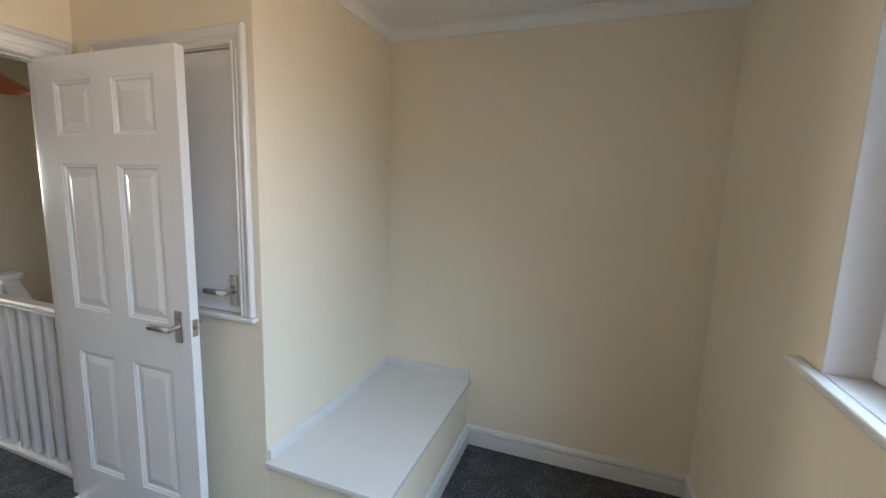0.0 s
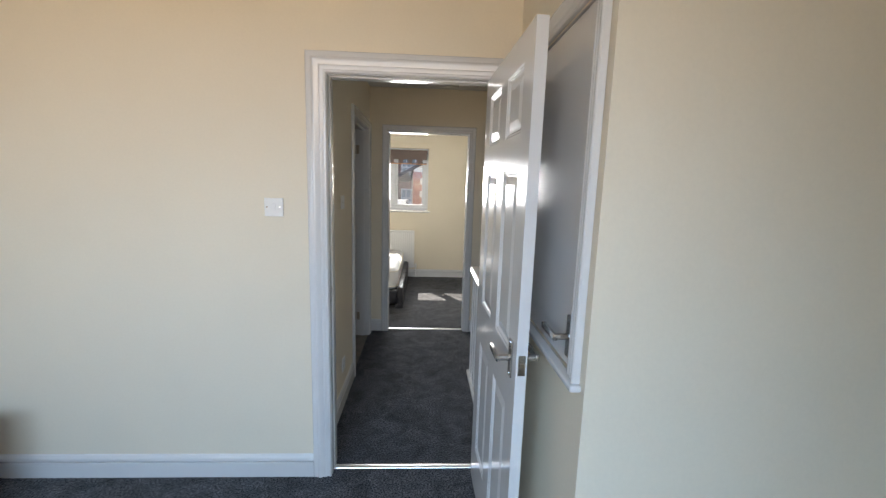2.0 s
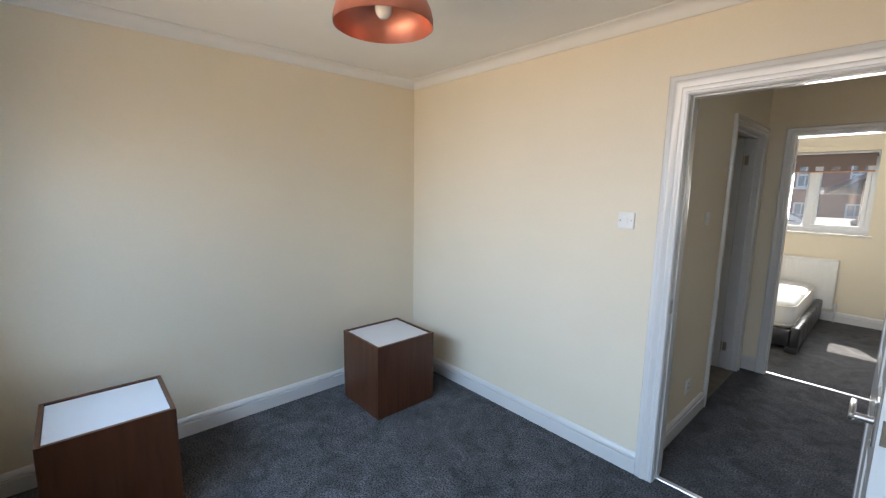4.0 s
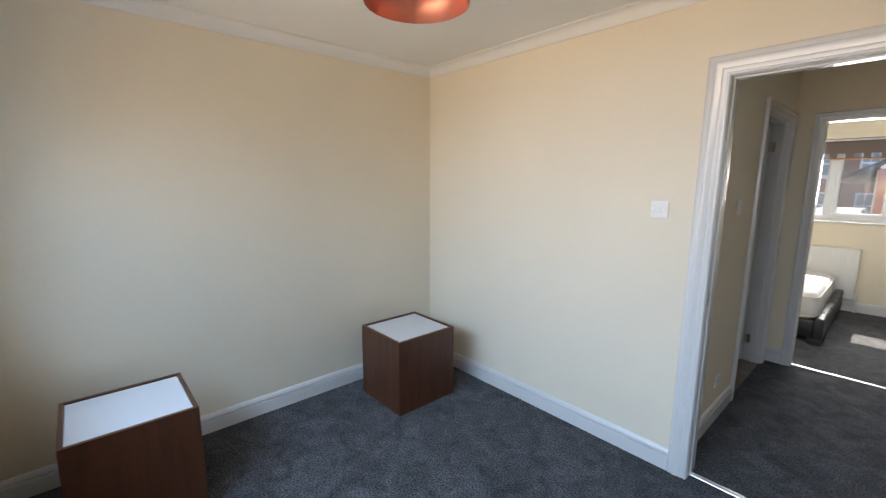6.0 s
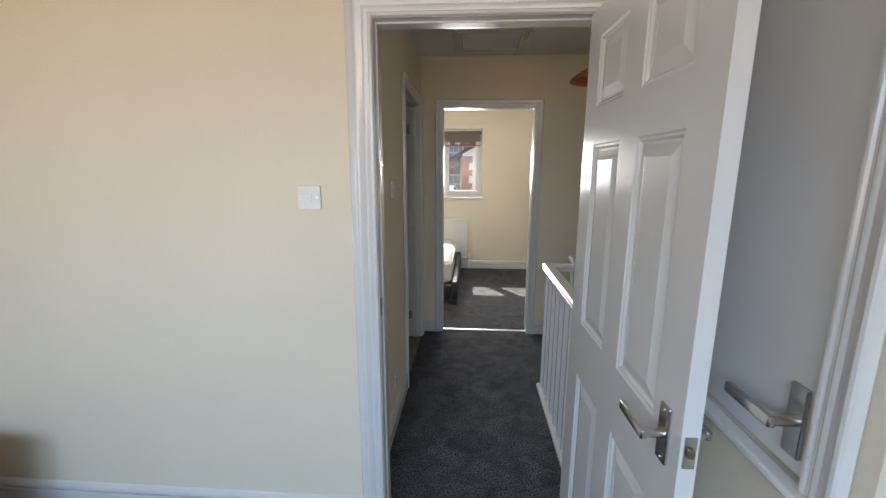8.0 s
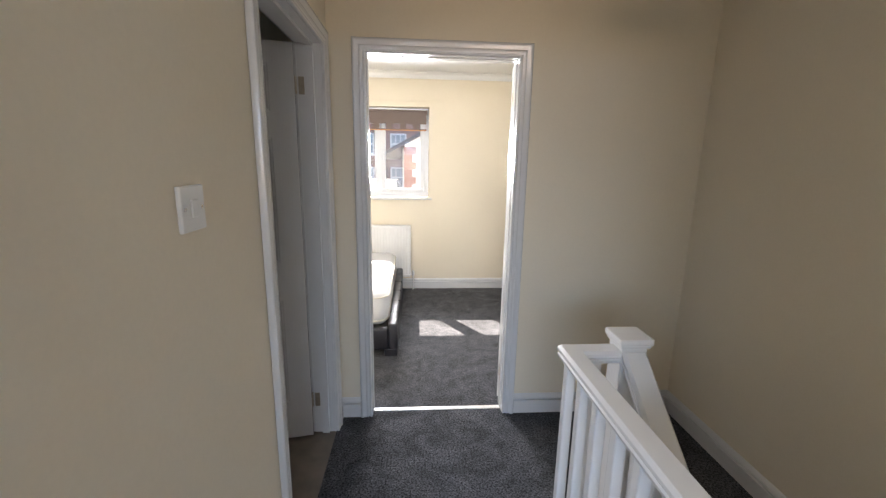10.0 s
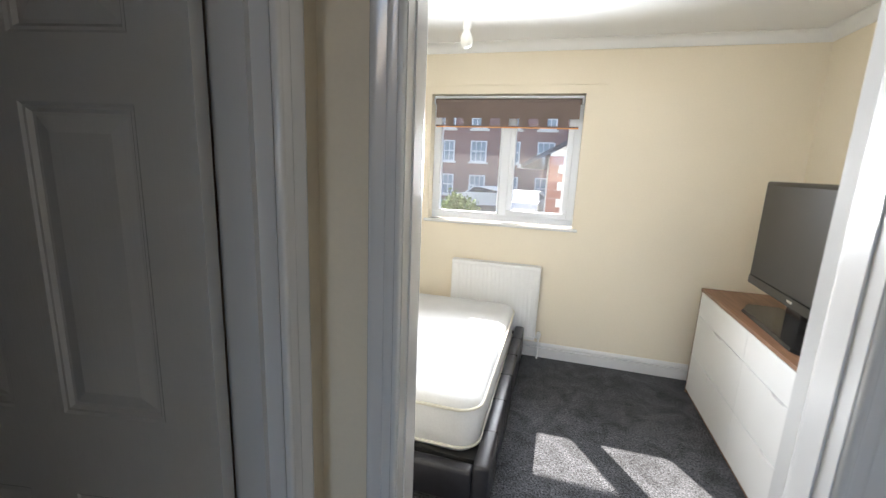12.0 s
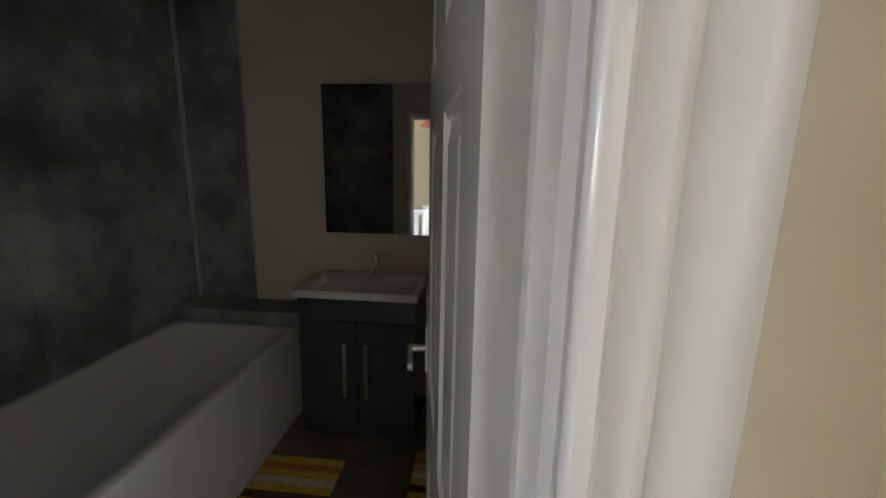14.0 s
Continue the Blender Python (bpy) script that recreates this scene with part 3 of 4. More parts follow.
def sash_window(name, x0, x1, z0, z1, y, facing, label, lights, opener):
    """White plastic casement window in a wall along x; facing: the room's side (+1 or -1 in y)."""
    win = tagged(new(name), label=label, category="window", kind="structure")
    win.matrix_basis = pose(0, y, 0)
    f, d = 0.052, 0.035
    bm = bmesh.new()
    box(bm, x0, x1, -d, d, z0, z0 + f, 0.004), box(bm, x0, x1, -d, d, z1 - f, z1, 0.004)
    box(bm, x0, x0 + f, -d, d, z0 + f, z1 - f, 0.004), box(bm, x1 - f, x1, -d, d, z0 + f, z1 - f, 0.004)
    frame_ob = part("window_frame", bm, PVC, win)
    edges = [x0 + f] + [v for m in lights for v in (m - 0.032, m + 0.032)] + [x1 - f]
    for m in lights:
        part("mullion", box(bmesh.new(), m - 0.032, m + 0.032, -d, d, z0 + f, z1 - f, 0.004), PVC, frame_ob)
    for k in range(0, len(edges), 2):
        a, b = edges[k], edges[k + 1]
        bm = bmesh.new()
        s = 0.042 if (k // 2) in opener else 0.014
        yy = facing * 0.012
        za, zb = z0 + f, z1 - f
        box(bm, a, b, yy - 0.036, yy + 0.036, za, za + s, 0.005), box(bm, a, b, yy - 0.036, yy + 0.036, zb - s, zb, 0.005)
        box(bm, a, a + s, yy - 0.036, yy + 0.036, za + s, zb - s, 0.005), box(bm, b - s, b, yy - 0.036, yy + 0.036, za + s, zb - s, 0.005)
        sash = part("sash", bm, PVC, win)
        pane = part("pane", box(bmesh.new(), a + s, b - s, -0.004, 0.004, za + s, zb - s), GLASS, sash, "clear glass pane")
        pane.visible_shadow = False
        if (k // 2) in opener:
            hx, hz = a + s / 2, (za + zb) / 2 - 0.02
            bm = bmesh.new()
            yb = yy + facing * 0.036
            box(bm, hx - 0.012, hx + 0.012, min(yb, yb + facing * 0.014), max(yb, yb + facing * 0.014), hz - 0.035, hz + 0.035, 0.003)
            yc = yb + facing * 0.028
            box(bm, hx - 0.009, hx + 0.009, min(yb, yc), max(yb, yc), hz + 0.010, hz + 0.022, 0.002)
            box(bm, hx - 0.009, hx + 0.009, min(yc, yc + facing * 0.010), max(yc, yc + facing * 0.010), hz - 0.09, hz + 0.022, 0.003)
            part("window_handle", bm, PVC, sash)
    return win


def sill_board(x0, x1, y_wall, depth, out, z, facing, label, horn=0.11):
    bm = bmesh.new()
    ya, yb = sorted((y_wall - facing * depth, y_wall))
    box(bm, x0, x1, ya, yb, z - 0.024, z)
    ya, yb = sorted((y_wall, y_wall + facing * out))
    box(bm, x0 - horn, x1 + horn, ya, yb, z - 0.024, z, 0.006)
    return structure("window_sill", bm, GLOSS, label, "window sill")


sash_window("window_1", -1.793, 0.888, 1.103, 2.093, -2.825, 1, "wide white plastic front window", (-0.90, 0.0), (0, 2))
sill_board(-1.80, 0.895, SOUTH, 0.12, 0.035, 1.10, 1, "white gloss window board of the front bedroom")
for x0, x1, z0, z1 in ((-1.799, -1.793, 1.101, 2.099), (0.888, 0.894, 1.101, 2.099), (-1.792, 0.887, 2.093, 2.099)):
    structure("trim", box(bmesh.new(), x0, x1, -2.94, -2.698, z0, z1), GLOSS, "white painted reveal lining of the front window", "reveal")


def radiator(name, label, at, turn, length, z0, z1):
    """Pressed steel panel radiator; local x along its length, local y into the room."""
    rad = thing(name, label, "radiator", at, turn)
    h = z1 - z0
    bm = bmesh.new()
    n = int(length / 0.034)
    xs, step = [], (length - 0.04) / n
    prof = []
    for i in range(n):
        x = 0.02 + i * step
        prof += [(x, 0.066), (x + step * 0.22, 0.0680), (x + step * 0.62, 0.0680), (x + step * 0.84, 0.066)]
    prof = [(0, 0.066)] + prof + [(length, 0.066), (length, 0.050), (0, 0.050)]
    rings = [[bm.verts.new((x, y, z)) for x, y in prof] for z in (z0 + 0.03, z1 - 0.03)]
    k = len(prof)
    for j in range(k):
        bm.faces.new((rings[0][j], rings[0][(j + 1) % k], rings[1][(j + 1) % k], rings[1][j]))
    box(bm, 0, length, 0.048, 0.070, z0, z0 + 0.03, 0.006)
    box(bm, 0, length, 0.048, 0.070, z1 - 0.03, z1, 0.006)
    part("front_panel", bm, ENAMEL, rad)
    bm = bmesh.new()
    for i in range(int(length / 0.02)):
        x = 0.012 + i * 0.02
        box(bm, x, x + 0.007, 0.004, 0.066, z1 - 0.006, z1 + 0.001)
    box(bm, 0.004, length - 0.004, 0.004, 0.010, z1 - 0.006, z1 + 0.002)
    part("top_grille", bm, ENAMEL, rad, "slotted white top grille")
    for x in (0, length):
        part("side_cover", box(bmesh.new(), x - 0.004, x + 0.004, 0.004, 0.066, z0 + 0.02, z1, 0.002), ENAMEL, rad)
    part("back_panel", box(bmesh.new(), 0.01, length - 0.01, 0.012, 0.022, z0 + 0.01, z1 - 0.02), ENAMEL, rad)
    for sgn, x in ((-1, -0.03), (1, length + 0.03)):
        bm = bmesh.new()
        tube(bm, (x, 0.045, -0.0), (x, 0.045, z0 + 0.02), 0.0075)
        tube(bm, (x, 0.045, z0 + 0.02), (x - sgn * 0.035, 0.045, z0 + 0.025), 0.009)
        part("pipe", bm, ENAMEL, rad, "thin white painted pipe")
        bm = lathe(bmesh.new(), [(0.0, z0 + 0.075), (0.012, z0 + 0.073), (0.016, z0 + 0.06), (0.017, z0 + 0.02), (0.012, z0 + 0.01), (0.0, z0 + 0.01)], 16, x, 0.045)
        part("valve_cap", bm, PLASTIC, rad, "white valve cap", True)
    return rad


radiator("radiator", "white panel radiator under the front window", (-1.77, SOUTH + 0.019, 0), 0, 1.5, 0.15, 0.69)


def bedside_cube(at, label):
    t = thing("bedside_table", label, "bedside table", at, 0, "bedside tables")
    w, d, h = 0.452, 0.478, 0.504
    part("side_panel", box(bmesh.new(), 0, 0.018, 0, d, 0, h, 0.0015), WALNUT, t)
    part("side_panel", box(bmesh.new(), w - 0.018, w, 0, d, 0, h, 0.0015), WALNUT, t)
    part("end_panel", box(bmesh.new(), 0.018, w - 0.018, 0, 0.018, 0, h, 0.0015), WALNUT, t)
    part("end_panel", box(bmesh.new(), 0.018, w - 0.018, d - 0.018, d, 0, h, 0.0015), WALNUT, t)
    part("top_panel", box(bmesh.new(), 0.0195, w - 0.0195, 0.0195, d - 0.0195, h - 0.026, h - 0.009), LAMINATE, t, "white inset top")
    part("bottom_panel", box(bmesh.new(), 0.018, w - 0.018, 0.018, d - 0.018, 0.03, 0.046), WALNUT, t)
    return t


bedside_cube((-1.897, -0.787, 0), "reddish walnut bedside cube with white inset top, by the corner")
bedside_cube((-1.892, -2.378, 0), "reddish walnut bedside cube with white inset top, under the window end")

# stair box with a painted board on top
bench = tagged(new("stair_box"), label="low cream boxing over the stairs with a white board top", category="boxed ledge", kind="structure")
bm = bmesh.new()
box(bm, 0.870, 0.950, -1.520, -0.986, 0.0, 0.383), box(bm, 0.950, EAST, -1.520, -1.440, 0.0, 0.383)
part("casing", bm, CREAM, bench, "cream painted casing")
part("top_board", box(bmesh.new(), 0.852, EAST - 0.001, -1.541, -0.986, 0.383, 0.407, 0.004), GLOSS, bench, "white gloss board top")
UP = [(0, 0), (0.016, 0), (0.016, 0.030), (0.010, 0.044), (0, 0.048)]
bm = sweep(bmesh.new(), [(EAST - 0.001, -1.530, 0.407), (EAST - 0.001, -0.987, 0.407), (0.872, -0.987, 0.407)], (0, 0, 1), UP)
part("upstand", bm, GLOSS, bench, "white moulded upstand")

# raised cupboard door in the stair box side
cup = tagged(new("door_4"), label="flush white stair cupboard door, closed", category="cupboard door", kind="structure")
part("door_panel", box(bmesh.new(), 0.872, 0.900, -0.8835, -0.203, 1.006, 1.990, 0.002), GLOSS, cup)
bm = box(bmesh.new(), 0.864, 0.872, -0.867, -0.831, 1.033, 1.157, 0.003)
plate = part("handle_plate", bm, CHROME, cup, "brushed chrome back plate")
bm = tube(bmesh.new(), (0.866, -0.849, 1.095), (0.826, -0.849, 1.095), 0.010)
box(bm, 0.818, 0.832, -0.859, -0.742, 1.084, 1.105, 0.004)
part("lever", bm, CHROME, plate, "chrome lever handle", True)
bm = bmesh.new()
box(bm, 0.870, 0.948, -0.908, -0.886, 1.0, 2.017), box(bm, 0.870, 0.948, -0.886, -0.20, 1.994, 2.017)
part("lining", bm, GLOSS, cup)
path = [(0.866, -0.200, 1.004), (0.866, -0.200, 1.999), (0.866, -0.890, 1.999), (0.866, -0.890, 1.004)]
architr = sweep(bmesh.new(), path[::-1], (-1, 0, 0), [(-u, v) for u, v in ARCH][::-1])
part("architrave", architr, GLOSS, cup, "white moulded frame")
bm = box(bmesh.new(), 0.836, 0.868, -0.968, -0.13, 0.985, 1.003, 0.005)
part("ledge", bm, GLOSS, cup, "white nosed ledge under the door")


def rocker_switch(name, label, at, turn, size=0.086):
    """A white wall switch; local y points out of the wall."""
    s = thing(name, label, "light switch", at, turn)
    a = size / 2
    part("face_plate", box(bmesh.new(), -a, a, 0, 0.009, -a, a, 0.003), PLASTIC, s)
    bm = box(bmesh.new(), -0.011, 0.011, 0.009, 0.013, -0.017, 0.017, 0.002)
    part("rocker", bm, PLASTIC, s, "small white rocker")
    for x in (-0.030, 0.030):
        part("screw", tube(bmesh.new(), (x, 0.0085, 0), (x, 0.0105, 0), 0.004, seg=10), CHROME, s)
    return s


rocker_switch("light_switch", "white dimmer light switch beside the door", (-0.250, -0.001, 1.385), 180)
rocker_switch("light_switch", "white light switch on the landing wall", (-0.084, 0.742, 1.377), -90)
sock = thing("wall_socket", "small white socket plate low on the landing wall", "socket", (-0.084, 0.72, 0.278), -90)
part("face_plate", box(bmesh.new(), -0.043, 0.043, 0, 0.009, -0.043, 0.043, 0.003), PLASTIC, sock)
part("switch", box(bmesh.new(), 0.015, 0.028, 0.009, 0.012, 0.012, 0.030, 0.001), PLASTIC, sock)
# dark boxes on the plate stand in for the shade in its pin holes
bm = bmesh.new()
for x, z in ((0, 0.018), (-0.011, -0.008), (0.011, -0.008)):
    box(bm, x - 0.0035, x + 0.0035, 0.0085, 0.0095, z - 0.004, z + 0.004)
part("pin_hole", bm, DARK, sock)


def pendant(name, label, at, mat, shade, cord_top, bulb=True):
    """Ceiling rose, flex, lamp holder and a spun metal shade; at is the shade's rim centre."""
    p = thing(name, label, "pendant lamp", at)
    up = cord_top - at[2]
    part("ceiling_rose", lathe(bmesh.new(), [(0, up), (0.045, up), (0.045, up - 0.008), (0.030, up - 0.024), (0.008, up - 0.030), (0, up - 0.030)], 24), PLASTIC, p, "white ceiling rose", True)
    top = shade[-1][1] if shade else 0.10
    part("flex", tube(bmesh.new(), (0, 0, top), (0, 0, up - 0.028), 0.0035, seg=8), PLASTIC, p)
    if shade:
        inner = [(max(r - 0.003, 0.001), z - 0.002) for r, z in shade[::-1]]
        part("shade", lathe(bmesh.new(), shade + inner, 40), mat, p, "", True)
    if bulb:
        z0 = 0.0 if not shade else max(0.02, top - 0.125)
        part("lamp_holder", lathe(bmesh.new(), [(0, z0 + 0.135), (0.010, z0 + 0.130), (0.019, z0 + 0.115), (0.019, z0 + 0.075), (0, z0 + 0.075)], 20), PLASTIC, p, "white lamp holder", True)
        part("bulb", lathe(bmesh.new(), [(0.0, z0 - 0.002), (0.016, z0), (0.027, z0 + 0.012), (0.0305, z0 + 0.030), (0.027, z0 + 0.050), (0.016, z0 + 0.072), (0.013, z0 + 0.08), (0, z0 + 0.08)], 24), BULB_GLASS, p, "pearl glass bulb", True)
    return p


DOME = [(0.175, 0.0), (0.174, 0.02), (0.167, 0.050), (0.152, 0.080), (0.126, 0.107), (0.093, 0.126), (0.052, 0.138), (0.014, 0.143), (0.010, 0.152)]
FLARE = [(0.175, 0.0), (0.172, 0.006), (0.150, 0.030), (0.110, 0.056), (0.070, 0.078), (0.045, 0.098), (0.034, 0.125), (0.030, 0.150), (0.008, 0.156)]
pendant("pendant_lamp", "copper pink dome pendant lamp in the front bedroom", (-0.58, -1.31, 2.10), COPPER, DOME, H, True)

# ---- landing ----
bal = tagged(new("landing_balustrade"), label="white painted landing balustrade with square spindles", category="balustrade")
RX, RY = 0.853, 1.147
RAIL = [(-0.030, 0), (0.030, 0), (0.033, 0.010), (0.028, 0.014), (0.034, 0.022), (0.034, 0.032), (0.026, 0.042), (-0.026, 0.042), (-0.034, 0.032), (-0.034, 0.022), (-0.028, 0.014), (-0.033, 0.010)]
part("handrail", sweep(bmesh.new(), [(RX, 0.116, 0.842), (RX, RY, 0.842), (1.006, RY, 0.842)], (0, 0, 1), RAIL), GLOSS, bal, "white moulded handrail")
part("base_rail", sweep(bmesh.new(), [(RX, 0.135, 0.001), (RX, RY, 0.001), (1.006, RY, 0.001)], (0, 0, 1), [(-0.034, 0), (0.034, 0), (0.034, 0.020), (0.026, 0.030), (-0.026, 0.030), (-0.034, 0.020)]), GLOSS, bal, "white base rail")
spin = mesh_of("spindle", box(bmesh.new(), -0.016, 0.016, -0.016, 0.016, 0.030, 0.844, 0.004), GLOSS)
for i in range(10):
    share("spindle", spin, bal, pose(RX, RY - 0.006 - i * 0.110, 0))
share("spindle", spin, bal, pose(RX + 0.085, RY, 0))
bm = bmesh.new()
box(bm, 1.007, 1.093, 1.115, 1.201, -0.30, 0.895, 0.005)
newel = part("newel_post", bm, GLOSS, bal, "square white newel post")
bm = bmesh.new()
box(bm, 1.000, 1.100, 1.108, 1.208, 0.895, 0.906, 0.003)
box(bm, 0.994, 1.106, 1.102, 1.214, 0.906, 0.928, 0.004)
part("cap", bm, GLOSS, newel, "flat white newel cap")
rk = tagged(new("stair_balustrade"), label="white painted raking stair handrail and spindles", category="balustrade")
down = Vector((0, -GO, -RISE)).normalized()
a = Vector((1.050, 1.135, 0.850))
b = a + down * 2.6
across = Vector((0, -down.z, down.y)) if down.y > 0 else Vector((0, down.z, -down.y))
part("handrail", sweep(bmesh.new(), [a, b], across, [(u * 1.22, v) for u, v in RAIL]), GLOSS, rk, "white raking handrail")
part("string", sweep(bmesh.new(), [a - Vector((0, 0, 0.95)), b - Vector((0, 0, 0.95))], across, [(-0.016, -0.12), (0.016, -0.12), (0.016, 0.12), (-0.016, 0.12)]), GLOSS, rk, "white stair string")
for i in range(1, 14):
    q = a + down * (0.14 * i)
    share("spindle", spin, rk, pose(q.x, q.y, q.z - 0.84))

pendant("pendant_lamp", "orange copper flared pendant lamp over the stairs", (1.11, 1.22, 2.015), ORANGE, FLARE, H, True)

hatch = tagged(new("loft_hatch"), label="white loft hatch with a moulded frame in the landing ceiling", category="loft hatch")
hatch.matrix_basis = pose(0.470, 1.698, H)
x, y = 0.270, 0.254
part("frame", sweep(bmesh.new(), [(-x, -y, 0), (-x, y, 0), (x, y, 0), (x, -y, 0)], (0, 0, -1), [(u, v) for u, v in ARCH][::-1], True), GLOSS, hatch, "white moulded hatch frame")
part("hatch_panel", box(bmesh.new(), -x + 0.016, x - 0.016, -y + 0.016, y - 0.016, -0.004, -0.0005), CEILING, hatch)
# no real gap: a dark sheet stands in for its shade
part("shadow_gap", box(bmesh.new(), -x + 0.001, x - 0.001, -y + 0.001, y - 0.001, -0.0015, -0.0003), DARK, hatch, "dark sheet as the shade in the gap round the hatch")
part("catch", tube(bmesh.new(), (0, -y + 0.04, -0.007), (0, -y + 0.04, -0.003), 0.012), CHROME, hatch)

# ---- back bedroom ----
sash_window("window_2", -0.645, 0.505, 1.068, 2.042, 4.745, -1, "white plastic back bedroom window with one opening sash", (-0.052,), (1,))
sill_board(-0.645, 0.505, NORTH, 0.10, 0.022, 1.066, -1, "white gloss window board of the back bedroom", 0.035)
radiator("radiator", "white panel radiator under the back bedroom window", (0.302, NORTH - 0.003, 0), 180, 0.70, 0.155, 0.755)

blind = thing("roller_blind", "taupe roller blind with cut-out squares, drawn a little way down", "window blind", (-0.070, 4.668, 0))
part("roller", tube(bmesh.new(), (-0.555, 0, 1.995), (0.555, 0, 1.995), 0.021), BLIND, blind, "taupe fabric roll")
part("head_rail", box(bmesh.new(), -0.565, 0.565, -0.020, 0.024, 2.016, 2.034, 0.003), PVC, blind, "white head rail")
for x in (-0.562, 0.562):
    part("bracket", box(bmesh.new(), x - 0.004, x + 0.004, -0.024, 0.024, 1.972, 2.02), PVC, blind)
bm = bmesh.new()
w, zb, zt = 0.545, 1.803, 1.985
box(bm, -w, w, -0.0225, -0.0205, zb + 0.065, zt)
cells = 8
pitch = 2 * w / (cells - 0.46)
for i in range(cells):
    x0 = -w + i * pitch + 0.54 * pitch - pitch * 0.0
    x1 = x0 + pitch * 0.46
    if i < cells - 1:
        box(bm, x0, x1, -0.0225, -0.0205, zb + 0.012, zb + 0.065)
box(bm, -w, w, -0.0225, -0.0205, zb + 0.002, zb + 0.012)
part("fabric", bm, BLIND, blind, "taupe fabric with a row of square holes")
part("bottom_bar", box(bmesh.new(), -w, w, -0.026, -0.018, zb - 0.006, zb + 0.002, 0.002), BLIND_TRIM, blind, "thin amber bottom bar")

cond = solid("cable_trunking", box(bmesh.new(), -0.70, 0.70, -0.006, 0, 0, 0.010, 0.002), CREAM, "thin painted strip across the wall over the window", "cable trunking", (-0.06, NORTH, 2.098))

bed = thing("bed_frame", "black faux leather low bed frame", "bed", (0.02, -0.015, 0.008))
bm = box(bmesh.new(), 0.125, 0.197, 2.890, 4.600, 0.030, 0.252, 0.016)
part("foot_rail", bm, LEATHER, bed, "padded black foot rail", True)
for y in (2.895, 4.53):
    part("side_rail", box(bmesh.new(), -1.95, 0.124, y, y + 0.07, 0.045, 0.210, 0.016), LEATHER, bed, "padded black side rail", True)
for i in range(5):
    y = 2.890 + 0.29 * (i + 0.9)
    part("seam", box(bmesh.new(), 0.127, 0.1985, y - 0.002, y + 0.002, 0.034, 0.2535), DARK, bed, "stitched seam")
part("headboard", box(bmesh.new(), -2.05, -1.95, 2.935, 4.600, 0.0, 0.95, 0.03), LEATHER, bed, "tall padded black headboard", True)
part("slat_base", box(bmesh.new(), -1.95, 0.124, 3.006, 4.529, 0.12, 0.19), DARK, bed)
for x in (0.145, -1.90):
    for y in (2.925, 4.55):
        part("leg", box(bmesh.new(), x - 0.048, x + 0.048, y - 0.042, y + 0.042, -0.006, 0.050, 0.006), LEATHER, bed)


def mattress():
    bm = bmesh.new()
    x0, x1, y0, y1, z0, z1 = -1.91, 0.140, 3.00, 4.49, 0.199, 0.468
    r, seg = 0.11, 8
    outline = []
    for cx, cy, a0 in ((x1 - r, y0 + r, -90), (x1 - r, y1 - r, 0), (x0 + r, y1 - r, 90), (x0 + r, y0 + r, 180)):
        outline += [(cx + r * math.cos(radians(a0 + 90 * i / seg)), cy + r * math.sin(radians(a0 + 90 * i / seg)), math.cos(radians(a0 + 90 * i / seg)), math.sin(radians(a0 + 90 * i / seg))) for i in range(seg + 1)]
    rows = []
    for inset, z in ((0.025, z0), (0.006, z0 + 0.02), (0.0, z0 + 0.10), (0.0, z1 - 0.07), (0.008, z1 - 0.035), (0.030, z1 - 0.012), (0.075, z1 - 0.001)):
        rows.append([bm.verts.new((x - nx * inset, y - ny * inset, z)) for x, y, nx, ny in outline])
    for a, b in zip(rows, rows[1:]):
        for i in range(len(a)):
            bm.faces.new((a[i], a[(i + 1) % len(a)], b[(i + 1) % len(a)], b[i]))
    bm.faces.new(rows[0][::-1]), bm.faces.new(rows[-1])
    ob = solid("mattress", bm, TICKING, "bare white damask mattress on the bed frame", "mattress", smooth=True)
    for z in (z0 + 0.035, z1 - 0.045):
        pm = sweep(bmesh.new(), [(x, y, z) for x, y, nx, ny in outline], (0, 0, 1), [(0.003, -0.006), (-0.005, -0.006), (-0.008, 0), (-0.005, 0.006), (0.003, 0.006)], True)
        part("piping", pm, PIPING, ob, "cream corded piping", True)
    return ob


mattress()

chest = thing("chest_of_drawers", "wide chest with white drawer fronts and a walnut brown case", "chest of drawers", (1.372, 2.93, 0))
L, D, T = 1.49, 0.46, 0.762
part("top", box(bmesh.new(), -0.004, D, 0, L, T - 0.020, T, 0.002), WALNUT_TOP, chest, "walnut brown top board")
for y in (0, L - 0.020):
    part("side_panel", box(bmesh.new(), 0.0, D, y, y + 0.020, 0, T - 0.020, 0.001), WALNUT_TOP, chest)
part("plinth", box(bmesh.new(), 0.012, 0.030, 0.020, L - 0.020, 0, 0.030), WALNUT_TOP, chest, "walnut brown plinth")
part("carcass", box(bmesh.new(), 0.020, D - 0.004, 0.021, L - 0.021, 0.031, T - 0.021), DRAWER_WHITE, chest)
